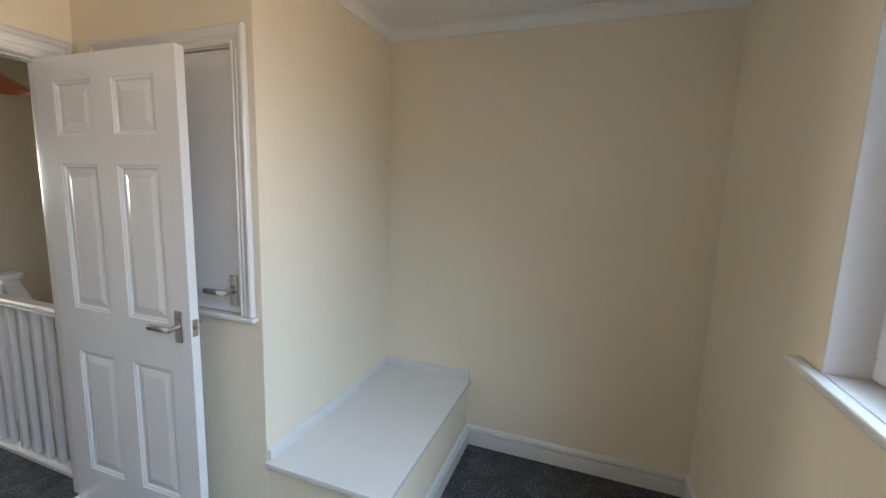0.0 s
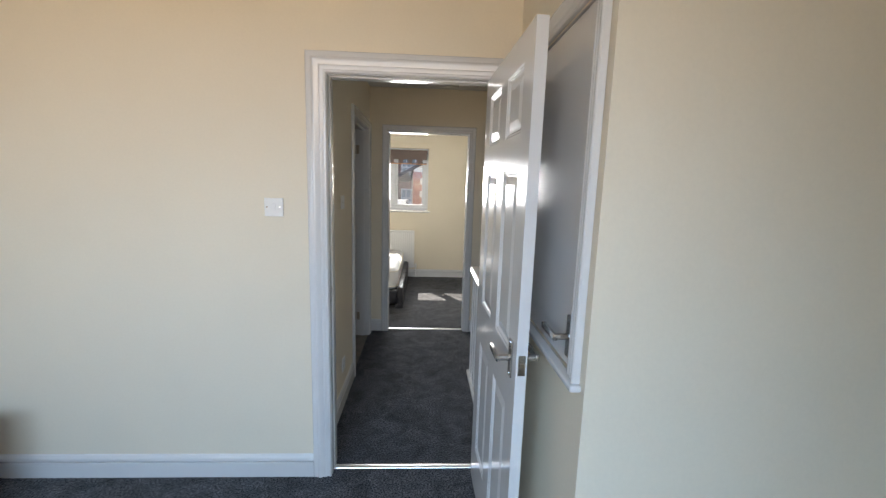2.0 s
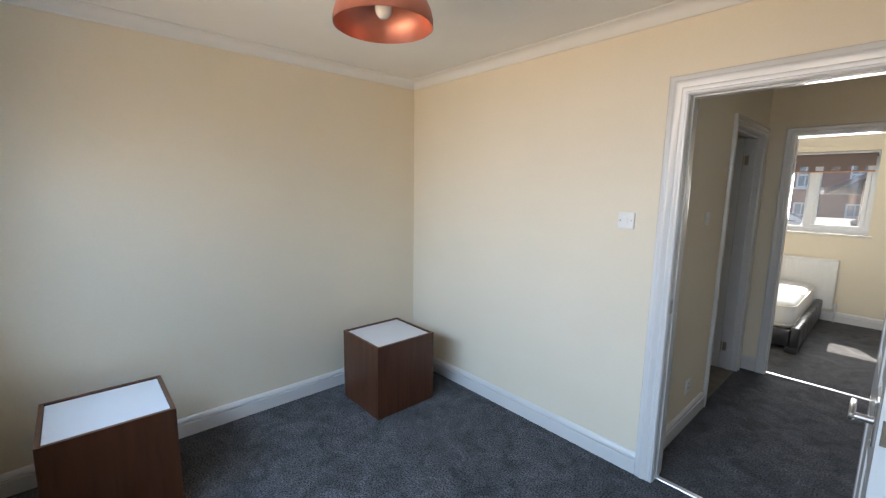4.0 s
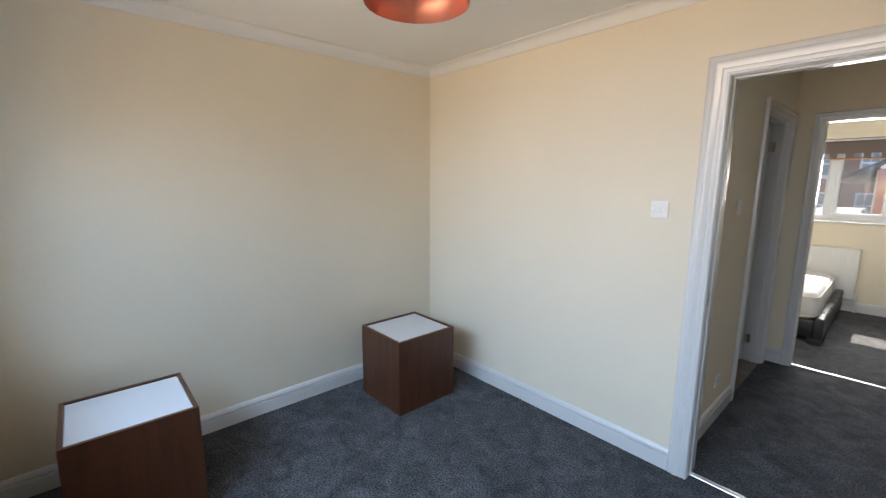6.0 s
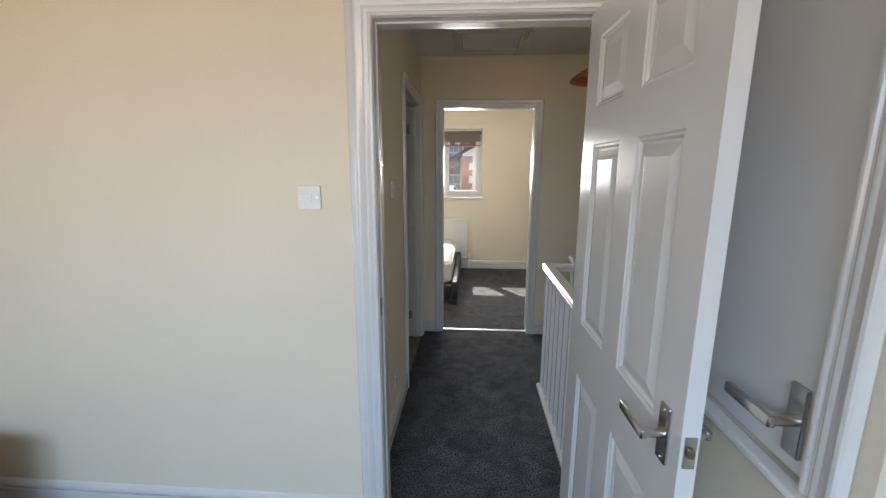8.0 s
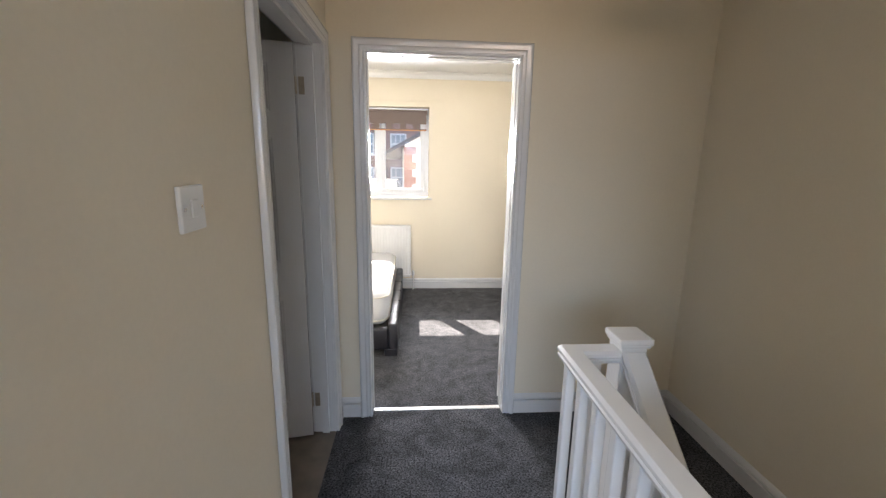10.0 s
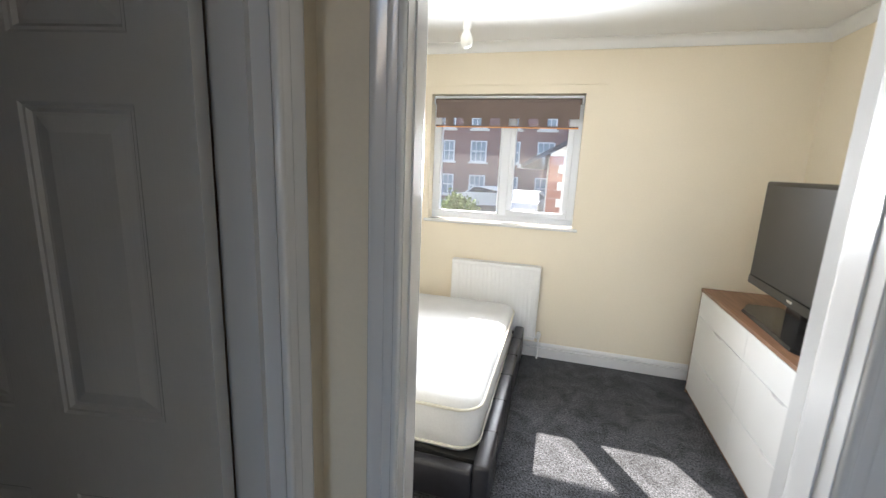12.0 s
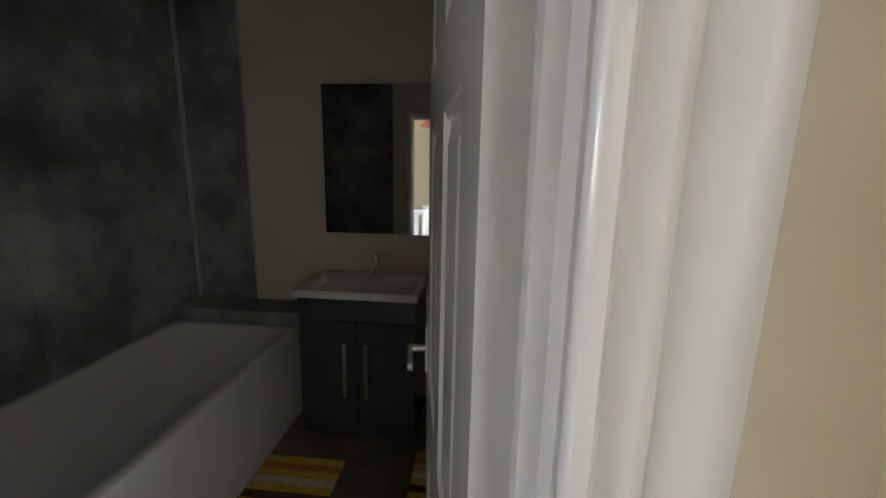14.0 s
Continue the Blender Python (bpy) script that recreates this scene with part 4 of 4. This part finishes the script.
for c0, c1 in ((0.022, L / 2 - 0.0015), (L / 2 + 0.0015, L - 0.022)):
    for z0, z1, notch in ((0.034, 0.296, True), (0.300, 0.577, True), (0.581, 0.738, False)):
        bm = bmesh.new()
        mid = (c0 + c1) / 2
        if notch:
            g = 0.060
            pts = [(c0, z0), (c1, z0), (c1, z1), (mid + g, z1), (mid + g - 0.012, z1 - 0.012), (mid - g + 0.012, z1 - 0.012), (mid - g, z1), (c0, z1)]
        else:
            pts = [(c0, z0), (c1, z0), (c1, z1), (c0, z1)]
        f0 = [bm.verts.new((-0.003, y, z)) for y, z in pts]
        f1 = [bm.verts.new((0.015, y, z)) for y, z in pts]
        bm.faces.new(f0), bm.faces.new(f1[::-1])
        for k in range(len(pts)):
            bm.faces.new((f0[k], f0[(k + 1) % len(pts)], f1[(k + 1) % len(pts)], f1[k]))
        part("drawer_front", bm, DRAWER_WHITE, chest)

tv = thing("television", "black flat screen television on a glossy stand", "television", (1.548, 3.675, 0.763), -2)
part("casing", box(bmesh.new(), -0.030, 0.035, -0.525, 0.525, 0.120, 0.722, 0.012), PIANO, tv, "glossy black casing")
part("screen", box(bmesh.new(), -0.0335, -0.029, -0.498, 0.498, 0.180, 0.698), SCREEN, tv, "matt dark screen")
part("chin", box(bmesh.new(), -0.036, -0.028, -0.515, 0.515, 0.123, 0.172, 0.003), PIANO, tv)
part("badge", box(bmesh.new(), -0.038, -0.035, -0.026, 0.026, 0.144, 0.158, 0.0015), BADGE, tv, "small silver badge")
part("back_cover", box(bmesh.new(), 0.035, 0.080, -0.33, 0.33, 0.19, 0.60, 0.02), PIANO, tv)
part("neck", box(bmesh.new(), -0.012, 0.040, -0.075, 0.075, 0.010, 0.135, 0.006), PIANO, tv)
bm = bmesh.new()
prof = [(-0.125, -0.28), (-0.125, 0.28), (-0.06, 0.40), (0.10, 0.40), (0.12, 0.3), (0.12, -0.3), (0.10, -0.40), (-0.06, -0.40)]
lo, hi = [bm.verts.new((x, y, 0)) for x, y in prof], [bm.verts.new((x * 0.96, y * 0.98, 0.016)) for x, y in prof]
bm.faces.new(lo[::-1]), bm.faces.new(hi)
for k in range(8):
    bm.faces.new((lo[k], lo[(k + 1) % 8], hi[(k + 1) % 8], hi[k]))
part("stand", bm, PIANO, tv, "glossy black stand")

pendant("pendant_lamp", "bare pearl bulb on a white flex in the back bedroom", (-0.11, 3.45, 2.055), None, None, H, True)

# ---- bathroom ----
for x0, x1, name in ((-2.32, -1.36, "a"), (-1.355, -0.20, "b")):
    structure("wall_panel", box(bmesh.new(), x0, x1, 0.116, 0.124, 0.50, H - 0.002), MARBLE, "dark grey marble-effect bathroom wall panel", "wall panel")
structure("wall_panel", box(bmesh.new(), BW + 0.001, BW + 0.009, 0.125, 0.515, 0.50, H - 0.002), MARBLE, "dark grey marble-effect bathroom wall panel", "wall panel")
structure("trim", box(bmesh.new(), BW + 0.009, BW + 0.028, 0.124, 0.145, 0.56, H - 0.002, 0.003), TRIM_GREY, "pale grey corner trim of the wall panels", "trim")
structure("trim", box(bmesh.new(), BW + 0.001, BW + 0.012, 0.515, 0.523, 0.66, H - 0.002), TRIM_GREY, "pale grey edge trim of the wall panel", "trim")
structure("wall_panel", box(bmesh.new(), -0.205, -0.197, 0.126, 0.95, 0.50, H - 0.002), MARBLE, "dark grey marble-effect bathroom wall panel", "wall panel")
structure("bath_ledge", box(bmesh.new(), BW + 0.010, -2.105, 0.126, 0.985, 0.0, 0.625, 0.004), MARBLE, "dark grey boxed ledge at the end of the bath", "ledge")


def bathtub():
    tub = thing("bathtub", "white acrylic bathtub with a straight side panel", "bathtub", (0, 0, 0))
    x0, x1, y0, y1, z = -2.100, -0.212, 0.126, 0.900, 0.550

    def loop(inset, r, zz, flat=0.0):
        out = []
        for cx, cy, a0 in ((x1 - inset - r, y0 + inset + r, -90), (x1 - inset - r, y1 - inset - r, 0), (x0 + inset + r + flat, y1 - inset - r, 90), (x0 + inset + r + flat, y0 + inset + r, 180)):
            out += [bm.verts.new((cx + r * math.cos(radians(a0 + 90 * i / 8)), cy + r * math.sin(radians(a0 + 90 * i / 8)), zz)) for i in range(9)]
        return out

    bm = bmesh.new()
    rings = [loop(0.0, 0.015, z - 0.035), loop(0.0, 0.02, z - 0.006), loop(0.006, 0.025, z), loop(0.050, 0.09, z - 0.001), loop(0.062, 0.10, z - 0.012), loop(0.085, 0.11, z - 0.15, 0.02), loop(0.125, 0.12, z - 0.36, 0.06), loop(0.19, 0.13, z - 0.42, 0.1)]
    for a, b in zip(rings, rings[1:]):
        for i in range(len(a)):
            bm.faces.new((a[i], a[(i + 1) % len(a)], b[(i + 1) % len(a)], b[i]))
    bm.faces.new(rings[-1])
    part("tub", bm, ACRYLIC, tub, "white acrylic tub", True)
    part("side_panel", box(bmesh.new(), x0 + 0.002, x1, y1 - 0.024, y1 - 0.006, 0.0, z - 0.034, 0.003), ACRYLIC, tub, "plain white bath panel")
    return tub


bathtub()

van = thing("vanity_unit", "anthracite gloss vanity unit with two doors", "vanity unit", (-1.905, 0.985, 0))
part("body", box(bmesh.new(), BW + 1.905 + 0.001, -0.020, 0.004, 0.636, 0.001, 0.797, 0.002), ANTHRACITE, van)
part("top_panel", box(bmesh.new(), -0.020, -0.001, 0.004, 0.636, 0.672, 0.795, 0.002), ANTHRACITE, van)
for y0, y1, hy in ((0.004, 0.3185, 0.262), (0.3215, 0.636, 0.378)):
    dr = part("door", box(bmesh.new(), -0.020, -0.001, y0, y1, 0.060, 0.668, 0.002), ANTHRACITE, van)
    bm = bmesh.new()
    box(bm, 0.022, 0.032, hy - 0.011, hy + 0.011, 0.245, 0.560, 0.003)
    for z in (0.27, 0.535):
        box(bm, -0.002, 0.024, hy - 0.005, hy + 0.005, z - 0.005, z + 0.005)
    part("handle", bm, CHROME, dr, "long chrome bar handle")
bm = bmesh.new()
x0, x1, y0, y1 = BW + 0.002, -1.885, 0.972, 1.634
def brow(i, z, j=0.0):
    return [bm.verts.new(p) for p in ((x0 + i + j, y0 + i, z), (x1 - i, y0 + i, z), (x1 - i, y1 - i, z), (x0 + i + j, y1 - i, z))]
rr = [brow(0.004, 0.798), brow(0.0, 0.802), brow(0.0, 0.834), brow(0.004, 0.840), brow(0.040, 0.839, 0.07), brow(0.060, 0.817, 0.07), brow(0.10, 0.747, 0.07)]
for a, b in zip(rr, rr[1:]):
    for i in range(4):
        bm.faces.new((a[i], a[(i + 1) % 4], b[(i + 1) % 4], b[i]))
bm.faces.new(rr[0][::-1]), bm.faces.new(rr[-1])
basin = solid("basin", bm, CERAMIC, "white ceramic inset basin on the vanity unit", "basin", smooth=True)
# solid dark disc in place of the shade inside the overflow
part("overflow", tube(bmesh.new(), (-2.222, 1.303, 0.796), (-2.206, 1.303, 0.802), 0.011), DARK, basin, "dark disc as the shaded overflow hole")
tap = thing("basin_tap", "chrome mixer tap on the basin", "tap", (-2.285, 1.318, 0.840))
part("body", lathe(bmesh.new(), [(0, 0), (0.026, 0), (0.026, 0.006), (0.021, 0.012), (0.021, 0.105), (0.017, 0.118), (0, 0.12)], 20), POLISHED, tap, "", True)
part("spout", tube(bmesh.new(), (0.0, 0, 0.07), (0.115, 0, 0.055), 0.014, 0.012), POLISHED, tap, "", True)
part("lever", box(bmesh.new(), -0.02, 0.075, -0.009, 0.009, 0.122, 0.132, 0.003), POLISHED, tap)

mir = thing("bathroom_mirror", "frameless bathroom mirror cabinet hung over the basin", "mirror", (BW + 0.001, 1.000, 1.078))
part("cabinet", box(bmesh.new(), 0, 0.012, 0.004, 0.646, 0.004, 0.856), PVC, mir)
part("mirror_glass", box(bmesh.new(), 0.0125, 0.0165, 0, 0.650, 0, 0.86), MIRROR, mir, "silvered mirror glass")

rail = thing("towel_radiator", "white towel rail beside the vanity unit", "towel rail", (BW + 0.001, 1.70, 0))
for y in (0.01, 0.36):
    part("upright", tube(bmesh.new(), (0.06, y, 0.25), (0.06, y, 0.92), 0.014), ENAMEL, rail)
for i in range(8):
    part("bar", tube(bmesh.new(), (0.06, 0.01, 0.28 + i * 0.085), (0.06, 0.36, 0.28 + i * 0.085), 0.010, seg=10), ENAMEL, rail)
for z in (0.3, 0.87):
    part("bracket", tube(bmesh.new(), (0.0, 0.185, z), (0.06, 0.185, z), 0.008, seg=8), ENAMEL, rail)
bm = bmesh.new()
ts = [(0.083, 0.30 + 0.02 * i) for i in range(29)] + [(0.078, 0.893), (0.06, 0.900), (0.042, 0.893)] + [(0.037, 0.88 - 0.02 * i) for i in range(24)]
def tv_at(y, off):
    return [bm.verts.new((x + (0.006 * math.sin(y * 60 + z * 8)), y, z)) for x, z in off]
cols = [tv_at(0.015 + 0.01 * k, ts) for k in range(34)]
for a, b in zip(cols, cols[1:]):
    for i in range(len(ts) - 1):
        bm.faces.new((a[i], b[i], b[i + 1], a[i + 1]))
tw = solid("hand_towel", bm, TOWEL, "dark navy towel hung over the towel rail", "towel", (BW + 0.001, 1.70, 0.0), smooth=True)
md = tw.modifiers.new("thickness", "SOLIDIFY")
md.thickness = 0.006


def striped_mat(at, turn, length, width, label):
    t = thing("bath_mat", label, "bath mat", at, turn, "bath mats")
    order = ["yellow", "orange", "yellow", "cream", "yellow", "brown", "yellow", "teal", "cream", "orange", "yellow", "teal"]
    w = width / len(order)
    for i, k in enumerate(order):
        bm = bmesh.new()
        box(bm, i * w, (i + 1) * w, 0, length, 0.001, 0.013, 0.002)
        part("stripe", bm, STRIPES[k], t, k + " woven stripe")
    return t


striped_mat((-1.685, 0.905, 0), 0, 0.40, 0.55, "yellow, orange and teal striped woven bath mat beside the bath")
striped_mat((-1.80, 1.655, 0), 0, 0.35, 0.55, "yellow and brown striped woven mat before the towel rail")

# ---- outside ----
structure("ground", box(bmesh.new(), -400, 400, -400, 400, LOW - 0.3, LOW), PAVING, "pale sunlit paving and yard ground", "ground")


def brick_block(at):
    """Long red-brick building with three storeys of sash windows."""
    b = thing("brick_building", "long old red-brick building with white sash windows", "building", at)
    L0, L1, top = -30, 26, 6.4
    part("wall", box(bmesh.new(), L0, L1, 0, 9, LOW, top), BRICK, b)
    bm = bmesh.new()
    prof = [(-0.5, top), (9.5, top), (4.5, top + 3.2)]
    r = [[bm.verts.new((x, y, z)) for y, z in prof] for x in (L0 - 0.3, L1 + 0.3)]
    for j in range(3):
        bm.faces.new((r[0][j], r[0][(j + 1) % 3], r[1][(j + 1) % 3], r[1][j]))
    bm.faces.new(r[0]), bm.faces.new(r[1])
    part("roof", bm, SLATE, b, "grey slate roof")
    frame_bm, pane_bm, sill_bm, head_bm = bmesh.new(), bmesh.new(), bmesh.new(), bmesh.new()
    w, h = 1.13, 1.43
    box(frame_bm, -w / 2, w / 2, -0.05, -0.02, 0, h)
    for x0, x1, z0, z1 in ((-w / 2, -w / 2 + 0.09, 0, h), (w / 2 - 0.09, w / 2, 0, h), (-w / 2, w / 2, 0, 0.09), (-w / 2, w / 2, h - 0.09, h), (-w / 2, w / 2, h / 2 - 0.05, h / 2 + 0.05), (-0.2, -0.15, 0, h), (0.15, 0.2, 0, h)):
        box(frame_bm, x0, x1, -0.09, -0.05, z0, z1)
    box(pane_bm, -w / 2 + 0.09, w / 2 - 0.09, -0.056, -0.051, 0.09, h - 0.09)
    box(sill_bm, -w / 2 - 0.12, w / 2 + 0.12, -0.14, 0, -0.12, 0)
    box(head_bm, -w / 2 - 0.12, w / 2 + 0.12, -0.02, 0, h, h + 0.28)
    fm, pm, sm, hm = mesh_of("window", frame_bm, PVC), mesh_of("pane", pane_bm, FAR_GLASS), mesh_of("sill", sill_bm, RENDER_WHITE), mesh_of("lintel", head_bm, BRICK)
    for zf in (-2.25, -0.42, 1.90, 4.1):
        for i in range(-11, 10):
            x = -5.28 + i * 2.26 - 0.0
            if not L0 + 1 < x < L1 - 1:
                continue
            win = share("window", fm, b, pose(x, 0, zf))
            share("pane", pm, win), share("sill", sm, win), share("lintel", hm, win)
    return b


brick_block((0, 30, 0))


def cottage(at):
    """White rendered house with red brick quoins and a low slate roof."""
    c = thing("white_house", "white rendered house with red brick quoins and slate roof", "house", at)
    wdt, dep, eave = 5.5, 14.0, 2.0
    part("wall", box(bmesh.new(), 0, wdt, 0, dep, LOW, eave), RENDER_WHITE, c)
    bm = bmesh.new()
    prof = [(-0.75, eave - 0.46), (-0.75, eave - 0.34), (wdt / 2, eave + 1.65), (wdt + 0.35, eave + 0.04), (wdt + 0.35, eave - 0.10), (wdt / 2, eave + 1.50)]
    r = [[bm.verts.new((x, y, z)) for x, z in prof] for y in (-0.25, dep + 0.25)]
    for j in range(6):
        bm.faces.new((r[0][j], r[0][(j + 1) % 6], r[1][(j + 1) % 6], r[1][j]))
    bm.faces.new(r[0]), bm.faces.new(r[1])
    part("roof", bm, SLATE, c, "grey slate roof")
    bm = bmesh.new()
    tri = [bm.verts.new(p) for p in ((0, 0, eave), (wdt, 0, eave), (wdt / 2, 0, eave + 1.50), (0, 0.3, eave), (wdt, 0.3, eave), (wdt / 2, 0.3, eave + 1.50))]
    bm.faces.new(tri[:3]), bm.faces.new(tri[3:])
    for j in range(3):
        bm.faces.new((tri[j], tri[(j + 1) % 3], tri[3 + (j + 1) % 3], tri[3 + j]))
    part("gable", bm, RENDER_WHITE, c)
    long_q = mesh_of("quoin", box(bmesh.new(), -0.02, 0.36, -0.02, 0.24, 0, 0.225, 0.008), QUOIN)
    short_q = mesh_of("quoin", box(bmesh.new(), -0.02, 0.24, -0.02, 0.36, 0, 0.225, 0.008), QUOIN)
    for i in range(20):
        share("quoin", long_q if i % 2 else short_q, c, pose(0, 0, LOW + i * 0.23))
    for y in (2.2, 5.4, 8.6):
        bm = box(bmesh.new(), -0.05, 0.02, y, y + 1.0, -0.6, 1.2)
        win = part("window", bm, CAR_GLASS, c, "dark window in a white frame")
        bm = bmesh.new()
        for y0, y1, z0, z1 in ((y - 0.08, y, -0.68, 1.28), (y + 1.0, y + 1.08, -0.68, 1.28), (y, y + 1.0, -0.68, -0.6), (y, y + 1.0, 1.2, 1.28)):
            box(bm, -0.07, 0.02, y0, y1, z0, z1)
        part("frame", bm, PVC, win)
    part("gutter", box(bmesh.new(), -0.86, -0.75, -0.25, dep + 0.25, eave - 0.47, eave - 0.37, 0.02), TRIM_GREY, c)
    part("downpipe", tube(bmesh.new(), (-0.07, 1.6, LOW), (-0.07, 1.6, eave - 0.1), 0.045, seg=10), TRIM_GREY, c)
    return c


cottage((0.05, 13.2, 0))

YARD = -1.0
structure("pavement", box(bmesh.new(), -40, 0.04, 20.05, 29.9, LOW, YARD), PAVING, "pale paving of the raised yard behind the house", "yard")

gw = tagged(new("garden_wall", mesh_of("garden_wall", box(bmesh.new(), -16, -2.0, 19.8, 20.04, LOW, -0.63, 0.01), STONE_GREY)), label="grey stone retaining wall of the raised yard", category="wall")
part("coping", box(bmesh.new(), -16.05, -1.95, 19.76, 20.08, -0.63, -0.55, 0.01), PAVING, gw, "pale stone coping")


def bush(at, size, seed, label):
    rnd = random.Random(seed)
    t = thing("shrub", label, "shrub", at)
    bm = bmesh.new()
    for _ in range(7):
        tip = Vector((rnd.uniform(-0.5, 0.5) * size, rnd.uniform(-0.4, 0.4) * size, size * rnd.uniform(0.6, 0.9)))
        tube(bm, (0, 0, 0), tip, 0.04, 0.012, 6)
    part("stem", bm, STRIPES["brown"], t)
    bm = bmesh.new()
    for _ in range(1500):
        d = Vector((rnd.gauss(0, 1), rnd.gauss(0, 1), rnd.gauss(0, 1))).normalized()
        lump = 0.75 + 0.35 * noise.noise(d * 2.3 + Vector((seed, 0, 0)))
        p = d * size * lump * rnd.uniform(0.6, 1.0)
        p = Vector((p.x, p.y * 0.8, abs(p.z) * 0.95 + 0.1))
        u = Vector((rnd.gauss(0, 1), rnd.gauss(0, 1), rnd.gauss(0, 1))).normalized() * 0.07 * size
        v = u.cross(Vector((rnd.gauss(0, 1), rnd.gauss(0, 1), rnd.gauss(0, 1))).normalized()) * 0.6
        bm.faces.new([bm.verts.new(p + q) for q in (-u, v, u, -v)])
    me_leaf = mesh_of("leaves", bm, LEAF)
    share("leaves", me_leaf, t)
    return t


bush((-4.5, 21.4, YARD), 1.5, 3, "yellow-green leafy garden shrub by the wall")
bush((-7.2, 21.6, YARD), 1.2, 8, "low green leafy garden shrub by the wall")


def parked_car(at, turn):
    car = thing("parked_car", "white parked hatchback car on the yard", "car", at, turn)
    bm = bmesh.new()
    side = [(-2.0, 0.35), (-2.05, 0.72), (-1.85, 0.95), (-1.25, 1.02), (-0.75, 1.42), (0.75, 1.46), (1.55, 1.06), (1.98, 0.92), (2.05, 0.45), (1.95, 0.30), (-1.9, 0.28)]
    r = [[bm.verts.new((x, y * (0.86 if z > 1.1 else 1.0), z)) for x, z in side] for y in (-0.86, 0.86)]
    for j in range(len(side)):
        bm.faces.new((r[0][j], r[0][(j + 1) % len(side)], r[1][(j + 1) % len(side)], r[1][j]))
    bm.faces.new(r[0]), bm.faces.new(r[1][::-1])
    part("body", bm, CAR_WHITE, car)
    for y in (-0.80, 0.80):
        bm = bmesh.new()
        pts = [(-1.10, 1.05), (-0.70, 1.36), (0.70, 1.39), (1.30, 1.08)]
        s = 0.012 * (1 if y > 0 else -1)
        bm.faces.new([bm.verts.new((x, (0.86 - (z - 1.02) * 0.33) * (1 if y > 0 else -1) + s, z)) for x, z in pts])
        ex = bmesh.ops.extrude_face_region(bm, geom=bm.faces[:])
        bmesh.ops.translate(bm, verts=[g for g in ex["geom"] if isinstance(g, bmesh.types.BMVert)], vec=(0, -s * 1.5, 0))
        part("side_window", bm, CAR_GLASS, car)
    for x in (-1.25, 1.3):
        for y in (-0.80, 0.80):
            w = part("wheel", tube(bmesh.new(), (x, y - 0.1, 0.31), (x, y + 0.1, 0.31), 0.31, seg=24), TYRE, car, "black tyre")
            part("rim", tube(bmesh.new(), (x, y - 0.105, 0.31), (x, y + 0.105, 0.31), 0.19, seg=16), CHROME, w)
    return car


parked_car((-1.3, 23.0, YARD), 86)
parked_car((-4.0, 27.0, YARD), 2)
